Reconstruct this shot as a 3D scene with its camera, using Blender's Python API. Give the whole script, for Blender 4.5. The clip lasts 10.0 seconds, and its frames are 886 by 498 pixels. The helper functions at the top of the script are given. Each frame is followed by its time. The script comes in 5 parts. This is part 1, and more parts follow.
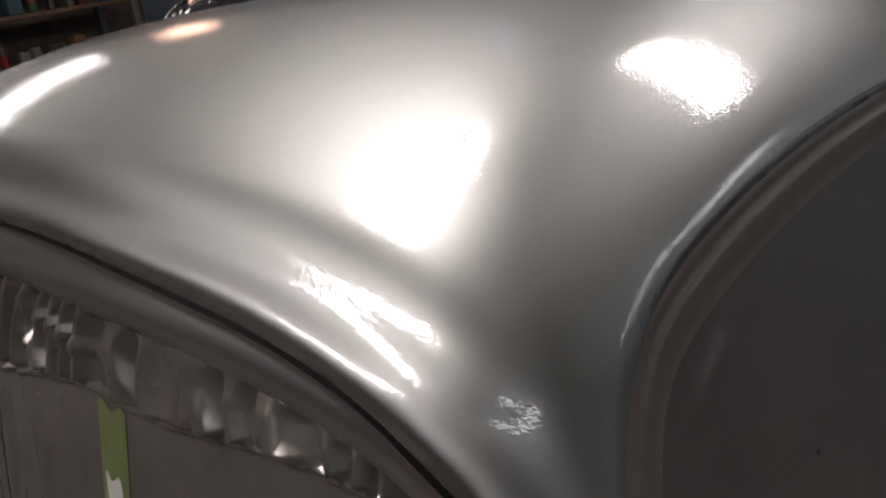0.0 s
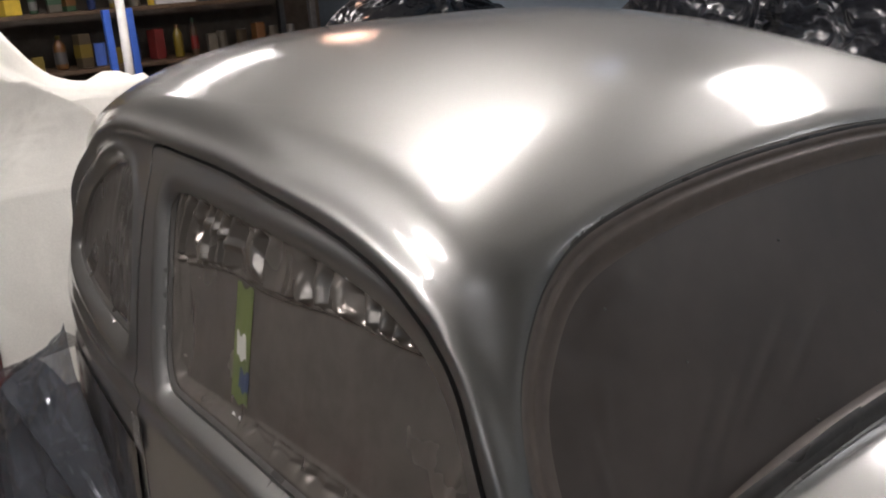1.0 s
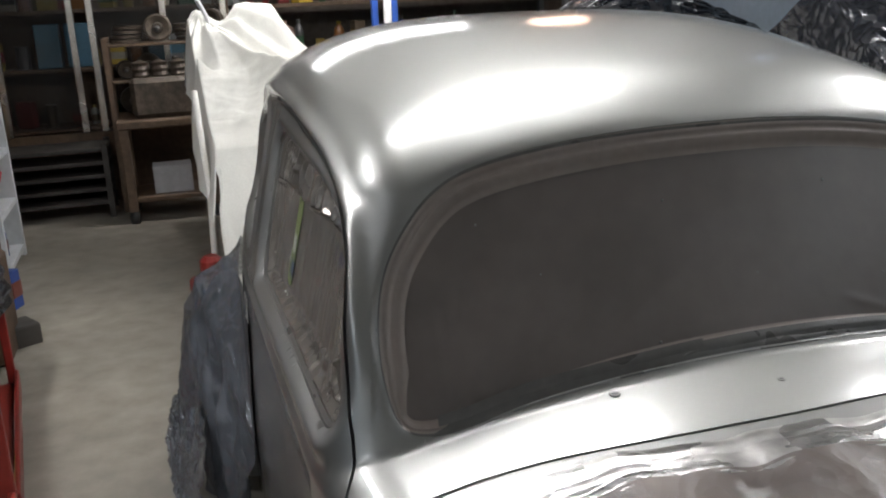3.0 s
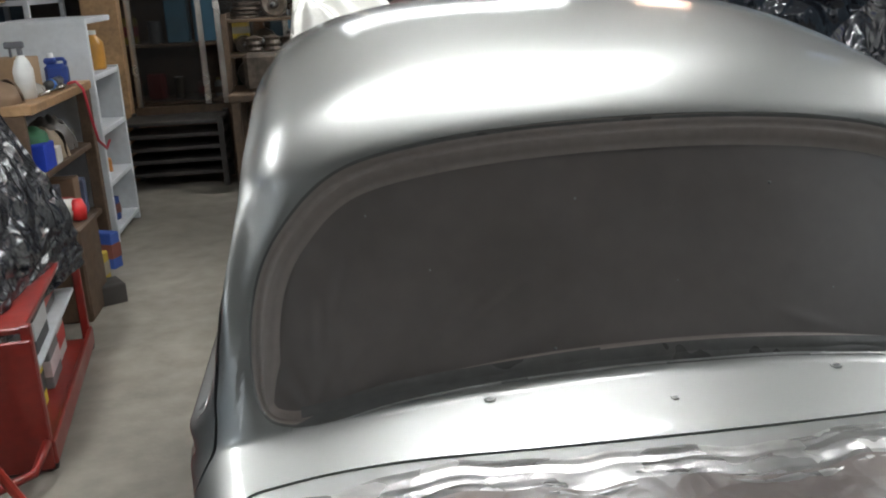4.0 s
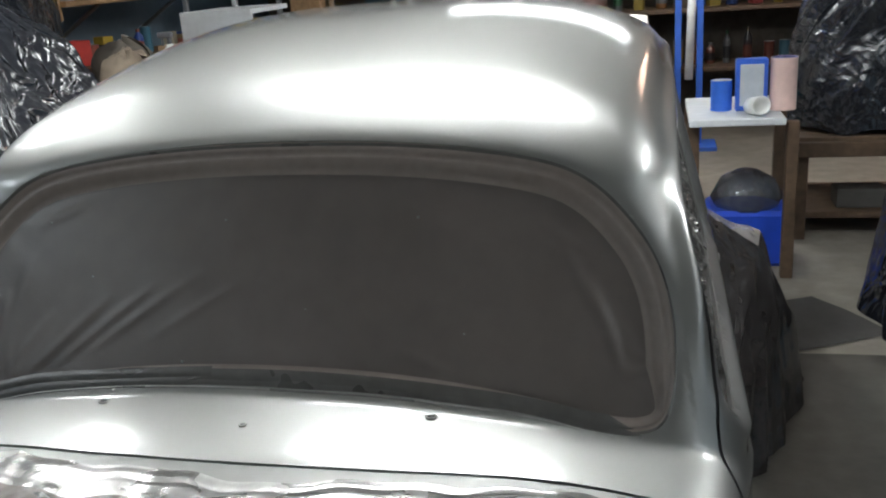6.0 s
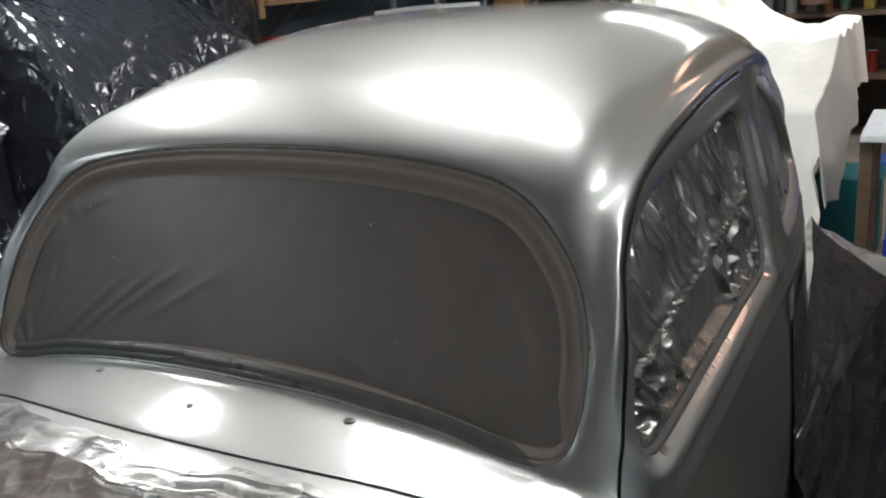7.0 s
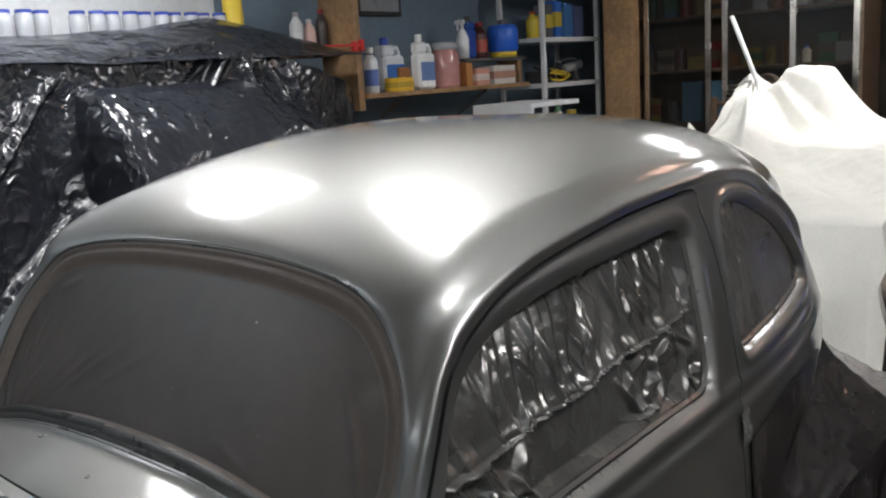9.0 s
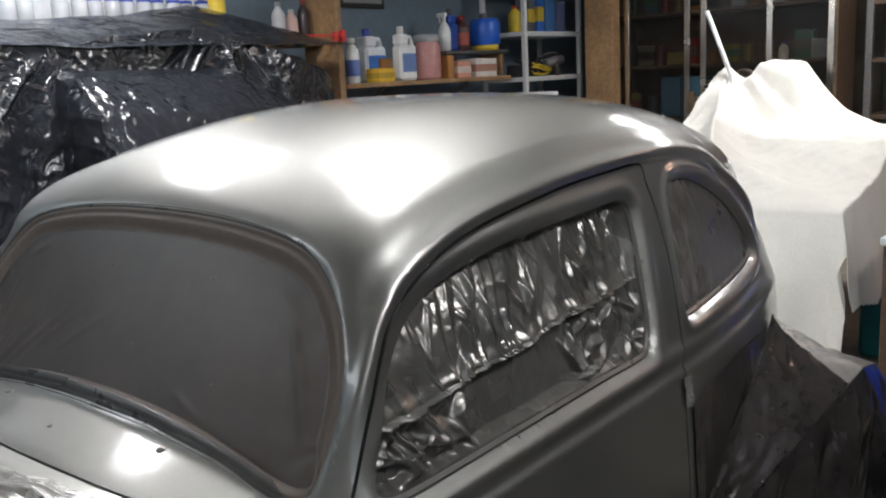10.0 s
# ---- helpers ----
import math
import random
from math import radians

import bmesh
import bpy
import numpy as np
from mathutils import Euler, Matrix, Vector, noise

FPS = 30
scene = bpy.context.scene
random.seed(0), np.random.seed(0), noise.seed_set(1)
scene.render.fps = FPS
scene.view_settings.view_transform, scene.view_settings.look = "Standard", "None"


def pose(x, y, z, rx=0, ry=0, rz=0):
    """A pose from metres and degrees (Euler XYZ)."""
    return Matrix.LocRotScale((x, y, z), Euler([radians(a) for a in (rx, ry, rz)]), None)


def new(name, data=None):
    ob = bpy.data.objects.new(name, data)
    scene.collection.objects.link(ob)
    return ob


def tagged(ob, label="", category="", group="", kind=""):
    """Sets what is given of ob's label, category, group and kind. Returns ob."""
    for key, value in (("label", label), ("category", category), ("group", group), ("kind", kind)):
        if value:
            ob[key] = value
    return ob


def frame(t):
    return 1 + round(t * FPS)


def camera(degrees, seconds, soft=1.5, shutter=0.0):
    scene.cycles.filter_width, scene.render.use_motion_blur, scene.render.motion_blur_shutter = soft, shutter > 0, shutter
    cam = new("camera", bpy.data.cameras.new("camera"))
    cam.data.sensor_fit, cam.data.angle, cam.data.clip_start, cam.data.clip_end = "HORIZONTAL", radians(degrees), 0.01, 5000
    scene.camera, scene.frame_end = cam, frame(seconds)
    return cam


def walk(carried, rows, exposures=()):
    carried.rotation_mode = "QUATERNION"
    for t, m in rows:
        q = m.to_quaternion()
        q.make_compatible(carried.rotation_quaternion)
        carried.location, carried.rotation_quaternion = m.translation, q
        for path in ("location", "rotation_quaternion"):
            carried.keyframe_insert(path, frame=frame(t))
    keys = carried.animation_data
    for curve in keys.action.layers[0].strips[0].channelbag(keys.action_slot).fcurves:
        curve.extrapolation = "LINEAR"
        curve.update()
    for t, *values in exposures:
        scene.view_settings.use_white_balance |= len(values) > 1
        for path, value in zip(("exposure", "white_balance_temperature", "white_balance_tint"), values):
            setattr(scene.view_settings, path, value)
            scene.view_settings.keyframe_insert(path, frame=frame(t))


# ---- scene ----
cam = camera(52.96, 10.0, soft=2.0)
ROWS = [
    (0.0, -0.930, -0.138, 1.370, -47.9, -18.9, 8.5),
    (0.1, -0.977, -0.170, 1.384, -47.9, -18.5, 6.5),
    (0.3, -0.990, -0.232, 1.398, -44.7, -18.9, 5.8),
    (0.5, -1.019, -0.299, 1.402, -41.47, -18.24, 5.76),
    (1.0, -1.104, -0.515, 1.410, -37.06, -17.14, 4.09),
    (1.5, -1.150, -0.770, 1.420, -31.51, -16.58, 3.15),
    (2.0, -1.079, -1.037, 1.406, -24.52, -15.70, 1.74),
    (2.2, -1.045, -1.080, 1.395, -23.10, -15.30, 1.70),
    (3.5, -0.674, -1.144, 1.390, -12.62, -16.86, 2.67),
    (4.0, -0.450, -1.177, 1.389, -7.16, -17.28, 2.54),
    (4.5, -0.243, -1.157, 1.390, -3.96, -17.82, 3.10),
    (5.0, 0.069, -1.250, 1.409, 4.64, -18.02, 4.15),
    (5.5, 0.355, -1.242, 1.425, 7.76, -18.40, 3.89),
    (5.7, 0.433, -1.194, 1.415, 8.91, -18.13, 3.74),
    (6.8, 0.949, -1.013, 1.408, 26.99, -17.02, 4.77),
    (7.0, 0.992, -0.965, 1.404, 29.00, -16.94, 4.44),
    (7.5, 1.053, -0.822, 1.415, 33.09, -16.74, 4.53),
    (8.0, 1.184, -0.743, 1.427, 37.10, -13.24, 4.34),
    (8.5, 1.329, -0.719, 1.445, 40.61, -11.61, 4.47),
    (9.0, 1.400, -0.762, 1.431, 39.63, -10.92, 3.50),
    (9.5, 1.466, -0.796, 1.402, 37.79, -11.17, 3.37),
    (10.0, 1.514, -0.784, 1.377, 39.16, -10.99, 2.87),
]
walk(cam, [(t, pose(x, y, z, 90 + pitch, roll, yaw)) for t, x, y, z, yaw, pitch, roll in ROWS],
     [(0.0, -0.22, 6750, 17), (0.5, -0.08, 6800, 17), (1.0, 0.14, 6750, 16), (2.0, 0.37, 6600, 13), (3.5, 0.55, 6250, 8), (5.5, 0.58, 6150, 5), (7.5, 0.55, 6350, 8), (8.5, 0.36, 6350, 9), (10.0, 0.55, 6400, 10)])

# ---- world and lamps ----
world = bpy.data.worlds.new("world")
scene.world = world
world.use_nodes = True
world.node_tree.nodes["Background"].inputs[0].default_value = (0.05, 0.05, 0.055, 1)
world.node_tree.nodes["Background"].inputs[1].default_value = 0.3
CEIL = 2.5


# ---- materials ----
def mat(name, color, rough=0.5, metal=0.0, scale=20.0, vary=0.15, bump=0.0, bump_scale=60.0, coat=0.0, coat_rough=0.05,
        stain=0.0, stain_scale=3.0, rough_vary=0.1, island=0.0, transmission=0.0, alpha=1.0, spec=0.5, creases=0.0, crease_scale=9.0, emit=0.0, object_vary=0.0):
    m = bpy.data.materials.new(name)
    m.use_nodes = True
    nt = m.node_tree
    b = nt.nodes["Principled BSDF"]
    L = nt.links.new
    tc = nt.nodes.new("ShaderNodeTexCoord")
    fine = nt.nodes.new("ShaderNodeTexNoise")
    fine.inputs["Scale"].default_value = scale
    fine.inputs["Detail"].default_value = 5
    L(tc.outputs["Object"], fine.inputs["Vector"])
    big = nt.nodes.new("ShaderNodeTexNoise")
    big.inputs["Scale"].default_value = stain_scale
    big.inputs["Detail"].default_value = 3
    L(tc.outputs["Object"], big.inputs["Vector"])
    hsv = nt.nodes.new("ShaderNodeHueSaturation")
    hsv.inputs["Color"].default_value = (*color, 1)

    def remap(src, lo, hi, a=0.3, z=0.7):
        r = nt.nodes.new("ShaderNodeMapRange")
        L(src, r.inputs[0])
        r.inputs[1].default_value, r.inputs[2].default_value, r.inputs[3].default_value, r.inputs[4].default_value = a, z, lo, hi
        return r.outputs[0]

    def mul(p, q):
        n = nt.nodes.new("ShaderNodeMath")
        n.operation = "MULTIPLY"
        L(p, n.inputs[0])
        L(q, n.inputs[1])
        return n.outputs[0]
    v = mul(remap(fine.outputs[0], 1 - vary, 1 + vary), remap(big.outputs[0], 1 - stain, 1 + stain))
    if object_vary:
        oi = nt.nodes.new("ShaderNodeObjectInfo")
        v = mul(v, remap(oi.outputs["Random"], 1 - object_vary, 1 + object_vary, 0, 1))
    L(v, hsv.inputs["Value"])
    L(hsv.outputs[0], b.inputs["Base Color"])
    L(remap(big.outputs[0], max(0.02, rough - rough_vary), min(1, rough + rough_vary)), b.inputs["Roughness"])
    b.inputs["Metallic"].default_value = metal
    b.inputs["Specular IOR Level"].default_value = spec
    b.inputs["Coat Weight"].default_value = coat
    b.inputs["Coat Roughness"].default_value = coat_rough
    b.inputs["Transmission Weight"].default_value = transmission
    b.inputs["Alpha"].default_value = alpha
    if emit:
        b.inputs["Emission Color"].default_value = (*color, 1)
        b.inputs["Emission Strength"].default_value = emit
    normal = None
    if bump:
        n2 = nt.nodes.new("ShaderNodeTexNoise")
        n2.inputs["Scale"].default_value = bump_scale
        n2.inputs["Detail"].default_value = 6
        L(tc.outputs["Object"], n2.inputs["Vector"])
        bp = nt.nodes.new("ShaderNodeBump")
        bp.inputs["Strength"].default_value = bump
        bp.inputs["Distance"].default_value = 0.01
        L(n2.outputs[0], bp.inputs["Height"])
        normal = bp.outputs[0]
    if creases:
        n3 = nt.nodes.new("ShaderNodeTexNoise")
        n3.inputs["Scale"].default_value = crease_scale * 0.6
        n3.inputs["Detail"].default_value = 2
        L(tc.outputs["Object"], n3.inputs["Vector"])
        mixv = nt.nodes.new("ShaderNodeVectorMath")
        mixv.operation = "MULTIPLY_ADD"
        L(n3.outputs["Color"], mixv.inputs[0])
        mixv.inputs[1].default_value = (0.25, 0.25, 0.25)
        L(tc.outputs["Object"], mixv.inputs[2])
        vo = nt.nodes.new("ShaderNodeTexVoronoi")
        vo.inputs["Scale"].default_value = crease_scale
        L(mixv.outputs[0], vo.inputs["Vector"])
        vo2 = nt.nodes.new("ShaderNodeTexVoronoi")
        vo2.inputs["Scale"].default_value = crease_scale * 2.7
        L(mixv.outputs[0], vo2.inputs["Vector"])
        ad = nt.nodes.new("ShaderNodeMath")
        ad.operation = "MULTIPLY_ADD"
        L(vo2.outputs["Distance"], ad.inputs[0])
        ad.inputs[1].default_value = 0.4
        L(vo.outputs["Distance"], ad.inputs[2])
        bp = nt.nodes.new("ShaderNodeBump")
        bp.inputs["Strength"].default_value = creases
        bp.inputs["Distance"].default_value = 0.03
        L(ad.outputs[0], bp.inputs["Height"])
        if normal:
            L(normal, bp.inputs["Normal"])
        normal = bp.outputs[0]
    if normal:
        L(normal, b.inputs["Normal"])
    return m


PAINT = mat("silver_paint", (0.275, 0.273, 0.266), 0.44, 0.93, 900, 0.05, 0.03, 1500, coat=1.0, coat_rough=0.06, stain=0.03, rough_vary=0.03)
PAINT_IN = mat("overspray_flange", (0.255, 0.214, 0.192), 0.42, 0.1, 60, 0.06, 0.02, 90, stain=0.05, stain_scale=5, rough_vary=0.02)
SEAL = mat("black_rubber", (0.02, 0.02, 0.02), 0.5, 0, 60, 0.2, 0.05, 200)
FILM_DARK = mat("dark_masking_film", (0.140, 0.119, 0.108), 0.38, 0.0, 25, 0.05, 0.03, 40, stain=0.12, stain_scale=4, spec=0.5, rough_vary=0.05)
FILM_CRINKLE = mat("crinkled_masking_film", (0.115, 0.111, 0.105), 0.26, 0.5, 30, 0.15, 0.05, 60, stain=0.15, stain_scale=7, creases=0.10, crease_scale=16)
FILM_BROWN = mat("brown_masking_film", (0.19, 0.172, 0.153), 0.22, 0.5, 30, 0.08, 0.05, 50, stain=0.12, stain_scale=9)
FOIL = mat("silvered_plastic", (0.33, 0.32, 0.31), 0.27, 0.7, 40, 0.2, 0.08, 60, stain=0.2, stain_scale=9, creases=0.04, crease_scale=9)
BROWN_SHEET = mat("brown_plastic_sheet", (0.090, 0.068, 0.059), 0.40, 0.0, 14, 0.2, 0.12, 30, stain=0.3, stain_scale=5, creases=0.2, crease_scale=10)
BLACK_SHEET = mat("black_plastic_sheet", (0.016, 0.018, 0.024), 0.18, 0, 40, 0.2, 0.06, 30, creases=0.5, crease_scale=8.5, spec=0.9, rough_vary=0.06)
CLEAR_SHEET = mat("dusty_clear_plastic", (0.105, 0.115, 0.135), 0.17, 0.35, 30, 0.2, 0.05, 50, stain=0.35, stain_scale=6, creases=0.35, crease_scale=8, alpha=0.80, spec=1.0, rough_vary=0.04)
FILM_GREY = mat("grey_masking_film", (0.085, 0.078, 0.072), 0.32, 0.1, 30, 0.1, 0.05, 50, stain=0.15, stain_scale=7, creases=0.05)
DARK_SHEET = mat("smoky_plastic_sheet", (0.030, 0.026, 0.025), 0.17, 0.0, 30, 0.25, 0.05, 50, stain=0.3, stain_scale=6, creases=0.10, crease_scale=7, spec=0.7, rough_vary=0.05)
PALE_SHEET = mat("milky_plastic_sheet", (0.42, 0.40, 0.39), 0.2, 0.0, 30, 0.1, 0.05, 50, stain=0.2, stain_scale=8, creases=0.3, crease_scale=12, alpha=0.55)
TAPE = mat("silvery_tape", (0.27, 0.265, 0.255), 0.3, 0.4, 40, 0.15, 0.1, 60, stain=0.15, stain_scale=9)
TAPE_DARK = mat("grey_tape", (0.12, 0.114, 0.108), 0.3, 0.3, 40, 0.1, 0.05, 60, stain=0.06, stain_scale=9, rough_vary=0.04)
DROP_CLOTH = mat("white_drop_cloth", (0.80, 0.79, 0.74), 0.9, 0, 150, 0.05, 0.2, 400, stain=0.04, stain_scale=5)
CONCRETE = mat("concrete_floor", (0.228, 0.205, 0.172), 0.65, 0, 9, 0.16, 0.15, 40, stain=0.34, stain_scale=1.2, rough_vary=0.15)
BLUE_WALL = mat("blue_grey_wall_paint", (0.17, 0.23, 0.29), 0.75, 0, 20, 0.06, 0.1, 120, stain=0.12, stain_scale=1.5)
DARK_WALL = mat("dark_board_wall", (0.10, 0.085, 0.07), 0.8, 0, 14, 0.2, 0.15, 60, stain=0.25, stain_scale=1.5)
CEILING = mat("ceiling_board", (0.74, 0.73, 0.71), 0.85, 0, 30, 0.06, 0.1, 90, stain=0.1)
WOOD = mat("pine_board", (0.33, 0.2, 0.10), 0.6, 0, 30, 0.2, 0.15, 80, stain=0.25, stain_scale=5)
# Old wood, its colour lowered to match the dim rear of the garage
DIMMED_WOOD = mat("dimmed_old_wood", (0.095, 0.06, 0.036), 0.6, 0, 26, 0.25, 0.15, 80, stain=0.25, stain_scale=5)
WHITE_PAINT = mat("white_shelf_paint", (0.62, 0.64, 0.66), 0.5, 0, 25, 0.06, 0.05, 100, stain=0.12)
STEEL = mat("bright_steel", (0.6, 0.57, 0.52), 0.22, 1.0, 60, 0.1, 0.05, 120, stain=0.15)
GREASY = mat("greasy_cast_iron", (0.07, 0.055, 0.042), 0.45, 0.35, 30, 0.3, 0.3, 60, stain=0.4, stain_scale=9, object_vary=0.4)
BLACK_WOOD = mat("near_black_slats", (0.035, 0.031, 0.028), 0.6, 0, 26, 0.25, 0.15, 80, stain=0.25, stain_scale=5)
GREY_METAL = mat("grey_metal", (0.18, 0.18, 0.18), 0.45, 0.6, 40, 0.15, 0.1, 90, stain=0.2)
_nt = PAINT.node_tree
_tc = _nt.nodes.new("ShaderNodeTexCoord")
_peel = _nt.nodes.new("ShaderNodeTexNoise")
_peel.inputs["Scale"].default_value = 260
_peel.inputs["Detail"].default_value = 1
_nt.links.new(_tc.outputs["Object"], _peel.inputs["Vector"])
_bump = _nt.nodes.new("ShaderNodeBump")
_bump.inputs["Strength"].default_value = 0.5
_bump.inputs["Distance"].default_value = 0.0004
_nt.links.new(_peel.outputs[0], _bump.inputs["Height"])
_nt.links.new(_bump.outputs[0], _nt.nodes["Principled BSDF"].inputs["Coat Normal"])
RED_PAINT = mat("red_enamel", (0.21, 0.018, 0.013), 0.35, 0, 30, 0.1, 0.05, 90, coat=0.3, stain=0.2)
GLASS = mat("smoked_cabinet_glass", (0.02, 0.02, 0.02), 0.05, 0, 10, 0.02, alpha=0.3, rough_vary=0.02)
_plastics = {}


def plastic(color, rough=0.38):
    key = (color, rough)
    if key not in _plastics:
        _plastics[key] = mat("plastic", color, rough, 0, 30, 0.06, 0.02, 80, stain=0.08, stain_scale=9, coat=0.1)
    return _plastics[key]


# ---- mesh helpers ----
def mesh_of(verts, faces, smooth=True, name="mesh"):
    me = bpy.data.meshes.new(name)
    me.from_pydata([tuple(map(float, v)) for v in verts], [], [tuple(map(int, f)) for f in faces])
    me.update()
    if smooth:
        me.polygons.foreach_set("use_smooth", [True] * len(me.polygons))
    return me


def place(name, me, material, parent=None, label=""):
    ob = new(name, me)
    if not me.materials:
        me.materials.append(material)
    if parent is not None:
        ob.parent = parent
    if label:
        ob["label"] = label
    return ob


def part(name, bm, material, parent, label="", smooth=False):
    me = bpy.data.meshes.new(name)
    bm.to_mesh(me)
    bm.free()
    if smooth:
        me.polygons.foreach_set("use_smooth", [True] * len(me.polygons))
    return place(name, me, material, parent, label)


def box_bm(sx, sy, sz, bevel=0.004, at=(0, 0, 0), bm=None, turn=0.0):
    """A bevelled box whose foot is centred on at."""
    bm = bm or bmesh.new()
    r = bmesh.ops.create_cube(bm, size=1, matrix=Matrix.Translation((at[0], at[1], at[2] + sz / 2)) @ Matrix.Rotation(turn, 4, "Z") @ Matrix.Diagonal((sx, sy, sz, 1)))
    if bevel:
        es = list({e for v in r["verts"] for e in v.link_edges})
        bmesh.ops.bevel(bm, geom=es, offset=min(bevel, 0.3 * min(sx, sy, sz)), segments=1, affect="EDGES")
    return bm


def lathe_bm(profile, segments=20, at=(0, 0, 0), bm=None, squash=1.0):
    """A turned body from (radius, height) pairs."""
    bm = bm or bmesh.new()
    rings = []
    for r, z in profile:
        if r < 1e-5:
            rings.append([bm.verts.new((at[0], at[1], at[2] + z))])
        else:
            rings.append([bm.verts.new((at[0] + r * math.cos(2 * math.pi * i / segments), at[1] + squash * r * math.sin(2 * math.pi * i / segments), at[2] + z)) for i in range(segments)])
    for a, b in zip(rings, rings[1:]):
        for i in range(segments):
            j = (i + 1) % segments
            if len(a) == 1 and len(b) > 1:
                bm.faces.new((a[0], b[j], b[i]))
            elif len(b) == 1 and len(a) > 1:
                bm.faces.new((a[i], a[j], b[0]))
            elif len(a) > 1:
                bm.faces.new((a[i], a[j], b[j], b[i]))
    bmesh.ops.recalc_face_normals(bm, faces=bm.faces)
    return bm


def tube_bm(points, radius, segments=8, bm=None, closed=False):
    """A round bar along points."""
    bm = bm or bmesh.new()
    pts = [Vector(p) for p in points]
    n = len(pts)
    rings = []
    for i, p in enumerate(pts):
        a = pts[(i - 1) % n] if closed or i else pts[0]
        b = pts[(i + 1) % n] if closed or i < n - 1 else pts[-1]
        d = (b - a).normalized()
        s = d.orthogonal().normalized() if abs(d.z) > 0.99 else d.cross(Vector((0, 0, 1))).normalized()
        u = s.cross(d).normalized()
        rings.append([bm.verts.new(p + radius * (math.cos(2 * math.pi * k / segments) * s + math.sin(2 * math.pi * k / segments) * u)) for k in range(segments)])
    for i in range(n if closed else n - 1):
        a, b = rings[i], rings[(i + 1) % n]
        for k in range(segments):
            bm.faces.new((a[k], a[(k + 1) % segments], b[(k + 1) % segments], b[k]))
    if not closed:
        bm.faces.new(rings[0])
        bm.faces.new(rings[-1][::-1])
    bmesh.ops.recalc_face_normals(bm, faces=bm.faces)
    return bm


def empty(name, label, category, group="", at=(0, 0, 0)):
    ob = new(name)
    ob.location = at
    return tagged(ob, label, category, group)


def structure(name, bm, material, label=""):
    ob = part(name, bm, material, None, label)
    return tagged(ob, kind="structure")


def waves(u, v, seed, count=6, lo=2.0, hi=9.0, sharp=0.5):
    """Crumpled relief in about -1..1: folded bands in several directions."""
    rng = np.random.RandomState(seed)
    out = 0
    for i in range(count):
        a = rng.uniform(0, math.pi)
        f = rng.uniform(lo, hi)
        w = u * math.cos(a) + v * math.sin(a) + 0.06 * np.sin(f * 2.1 * (u * math.sin(a) - v * math.cos(a)) + rng.uniform(0, 6))
        s = np.abs(((w * f + rng.uniform(0, 1)) % 1.0) - 0.5) * 4 - 1
        c = np.cos(2 * math.pi * (w * f + rng.uniform(0, 1)))
        out = out + (sharp * s + (1 - sharp) * c) * (lo / f) ** 0.7
    return out / count * 1.8


def grid_mesh(fn, nu, nv, u0=0, u1=1, v0=0, v1=1, keep=None, smooth=True):
    """A sheet: fn(u, v) on arrays gives x, y, z."""
    u, v = np.meshgrid(np.linspace(u0, u1, nu), np.linspace(v0, v1, nv), indexing="ij")
    x, y, z = (np.broadcast_to(c, u.shape) for c in fn(u, v))
    verts = np.stack([x, y, z], -1).reshape(-1, 3)
    i = np.arange(nu * nv).reshape(nu, nv)
    quads = np.stack([i[:-1, :-1], i[1:, :-1], i[1:, 1:], i[:-1, 1:]], -1).reshape(-1, 4)
    if keep is not None:
        quads = quads[keep(u, v)[:-1, :-1].reshape(-1)]
    return mesh_of(verts, quads, smooth)


# ---- the car's body: one smooth shape, cut into shell, doors and openings ----
CX, CY, CZ = 0.0, 0.75, 0.45
AX, AY, AZ = 0.906, 1.0, 1.34
SLOPE = 0.5087


def smax(a, b, r):
    h = np.clip(r - np.abs(a - b), 0, None) / r
    return np.maximum(a, b) + h * h * r * 0.25


def ease(a, b, v):
    """0 to 1 without a corner as v runs from a to b."""
    t = np.clip((v - a) / (b - a), 0, 1)
    return t * t * t * (t * (6 * t - 15) + 10)


def smin(a, b, r):
    return -smax(-a, -b, r)


def side_x(y, z):
    up = 0.714 - 0.2536 * (z - 0.705)
    low = 0.713 + 0.05 * np.clip(0.66 - z, 0, None) - 0.12 * np.clip(0.45 - z, 0, None) ** 2
    k = np.clip((z - 0.685) / 0.03, 0, 1)
    k = k * k * (3 - 2 * k)
    x = low + (up - low) * k
    return x - 0.145 * np.clip(y - 1.0, 0, None) ** 2 - 0.26 * np.clip(0.09 - y, 0, None) ** 1.3


def cowl_z(x, y):
    t = np.minimum(y, 0)
    return 0.814 + 0.20 * t - 2.0 * np.clip(-t - 0.125, 0, None) ** 2 - 0.13 * x * x - 0.12 * np.clip(y - 1.2, 0, None) ** 2


def ws_y(x, z):
    return -0.008 + SLOPE * (z - 0.823) + 0.05 * x * x


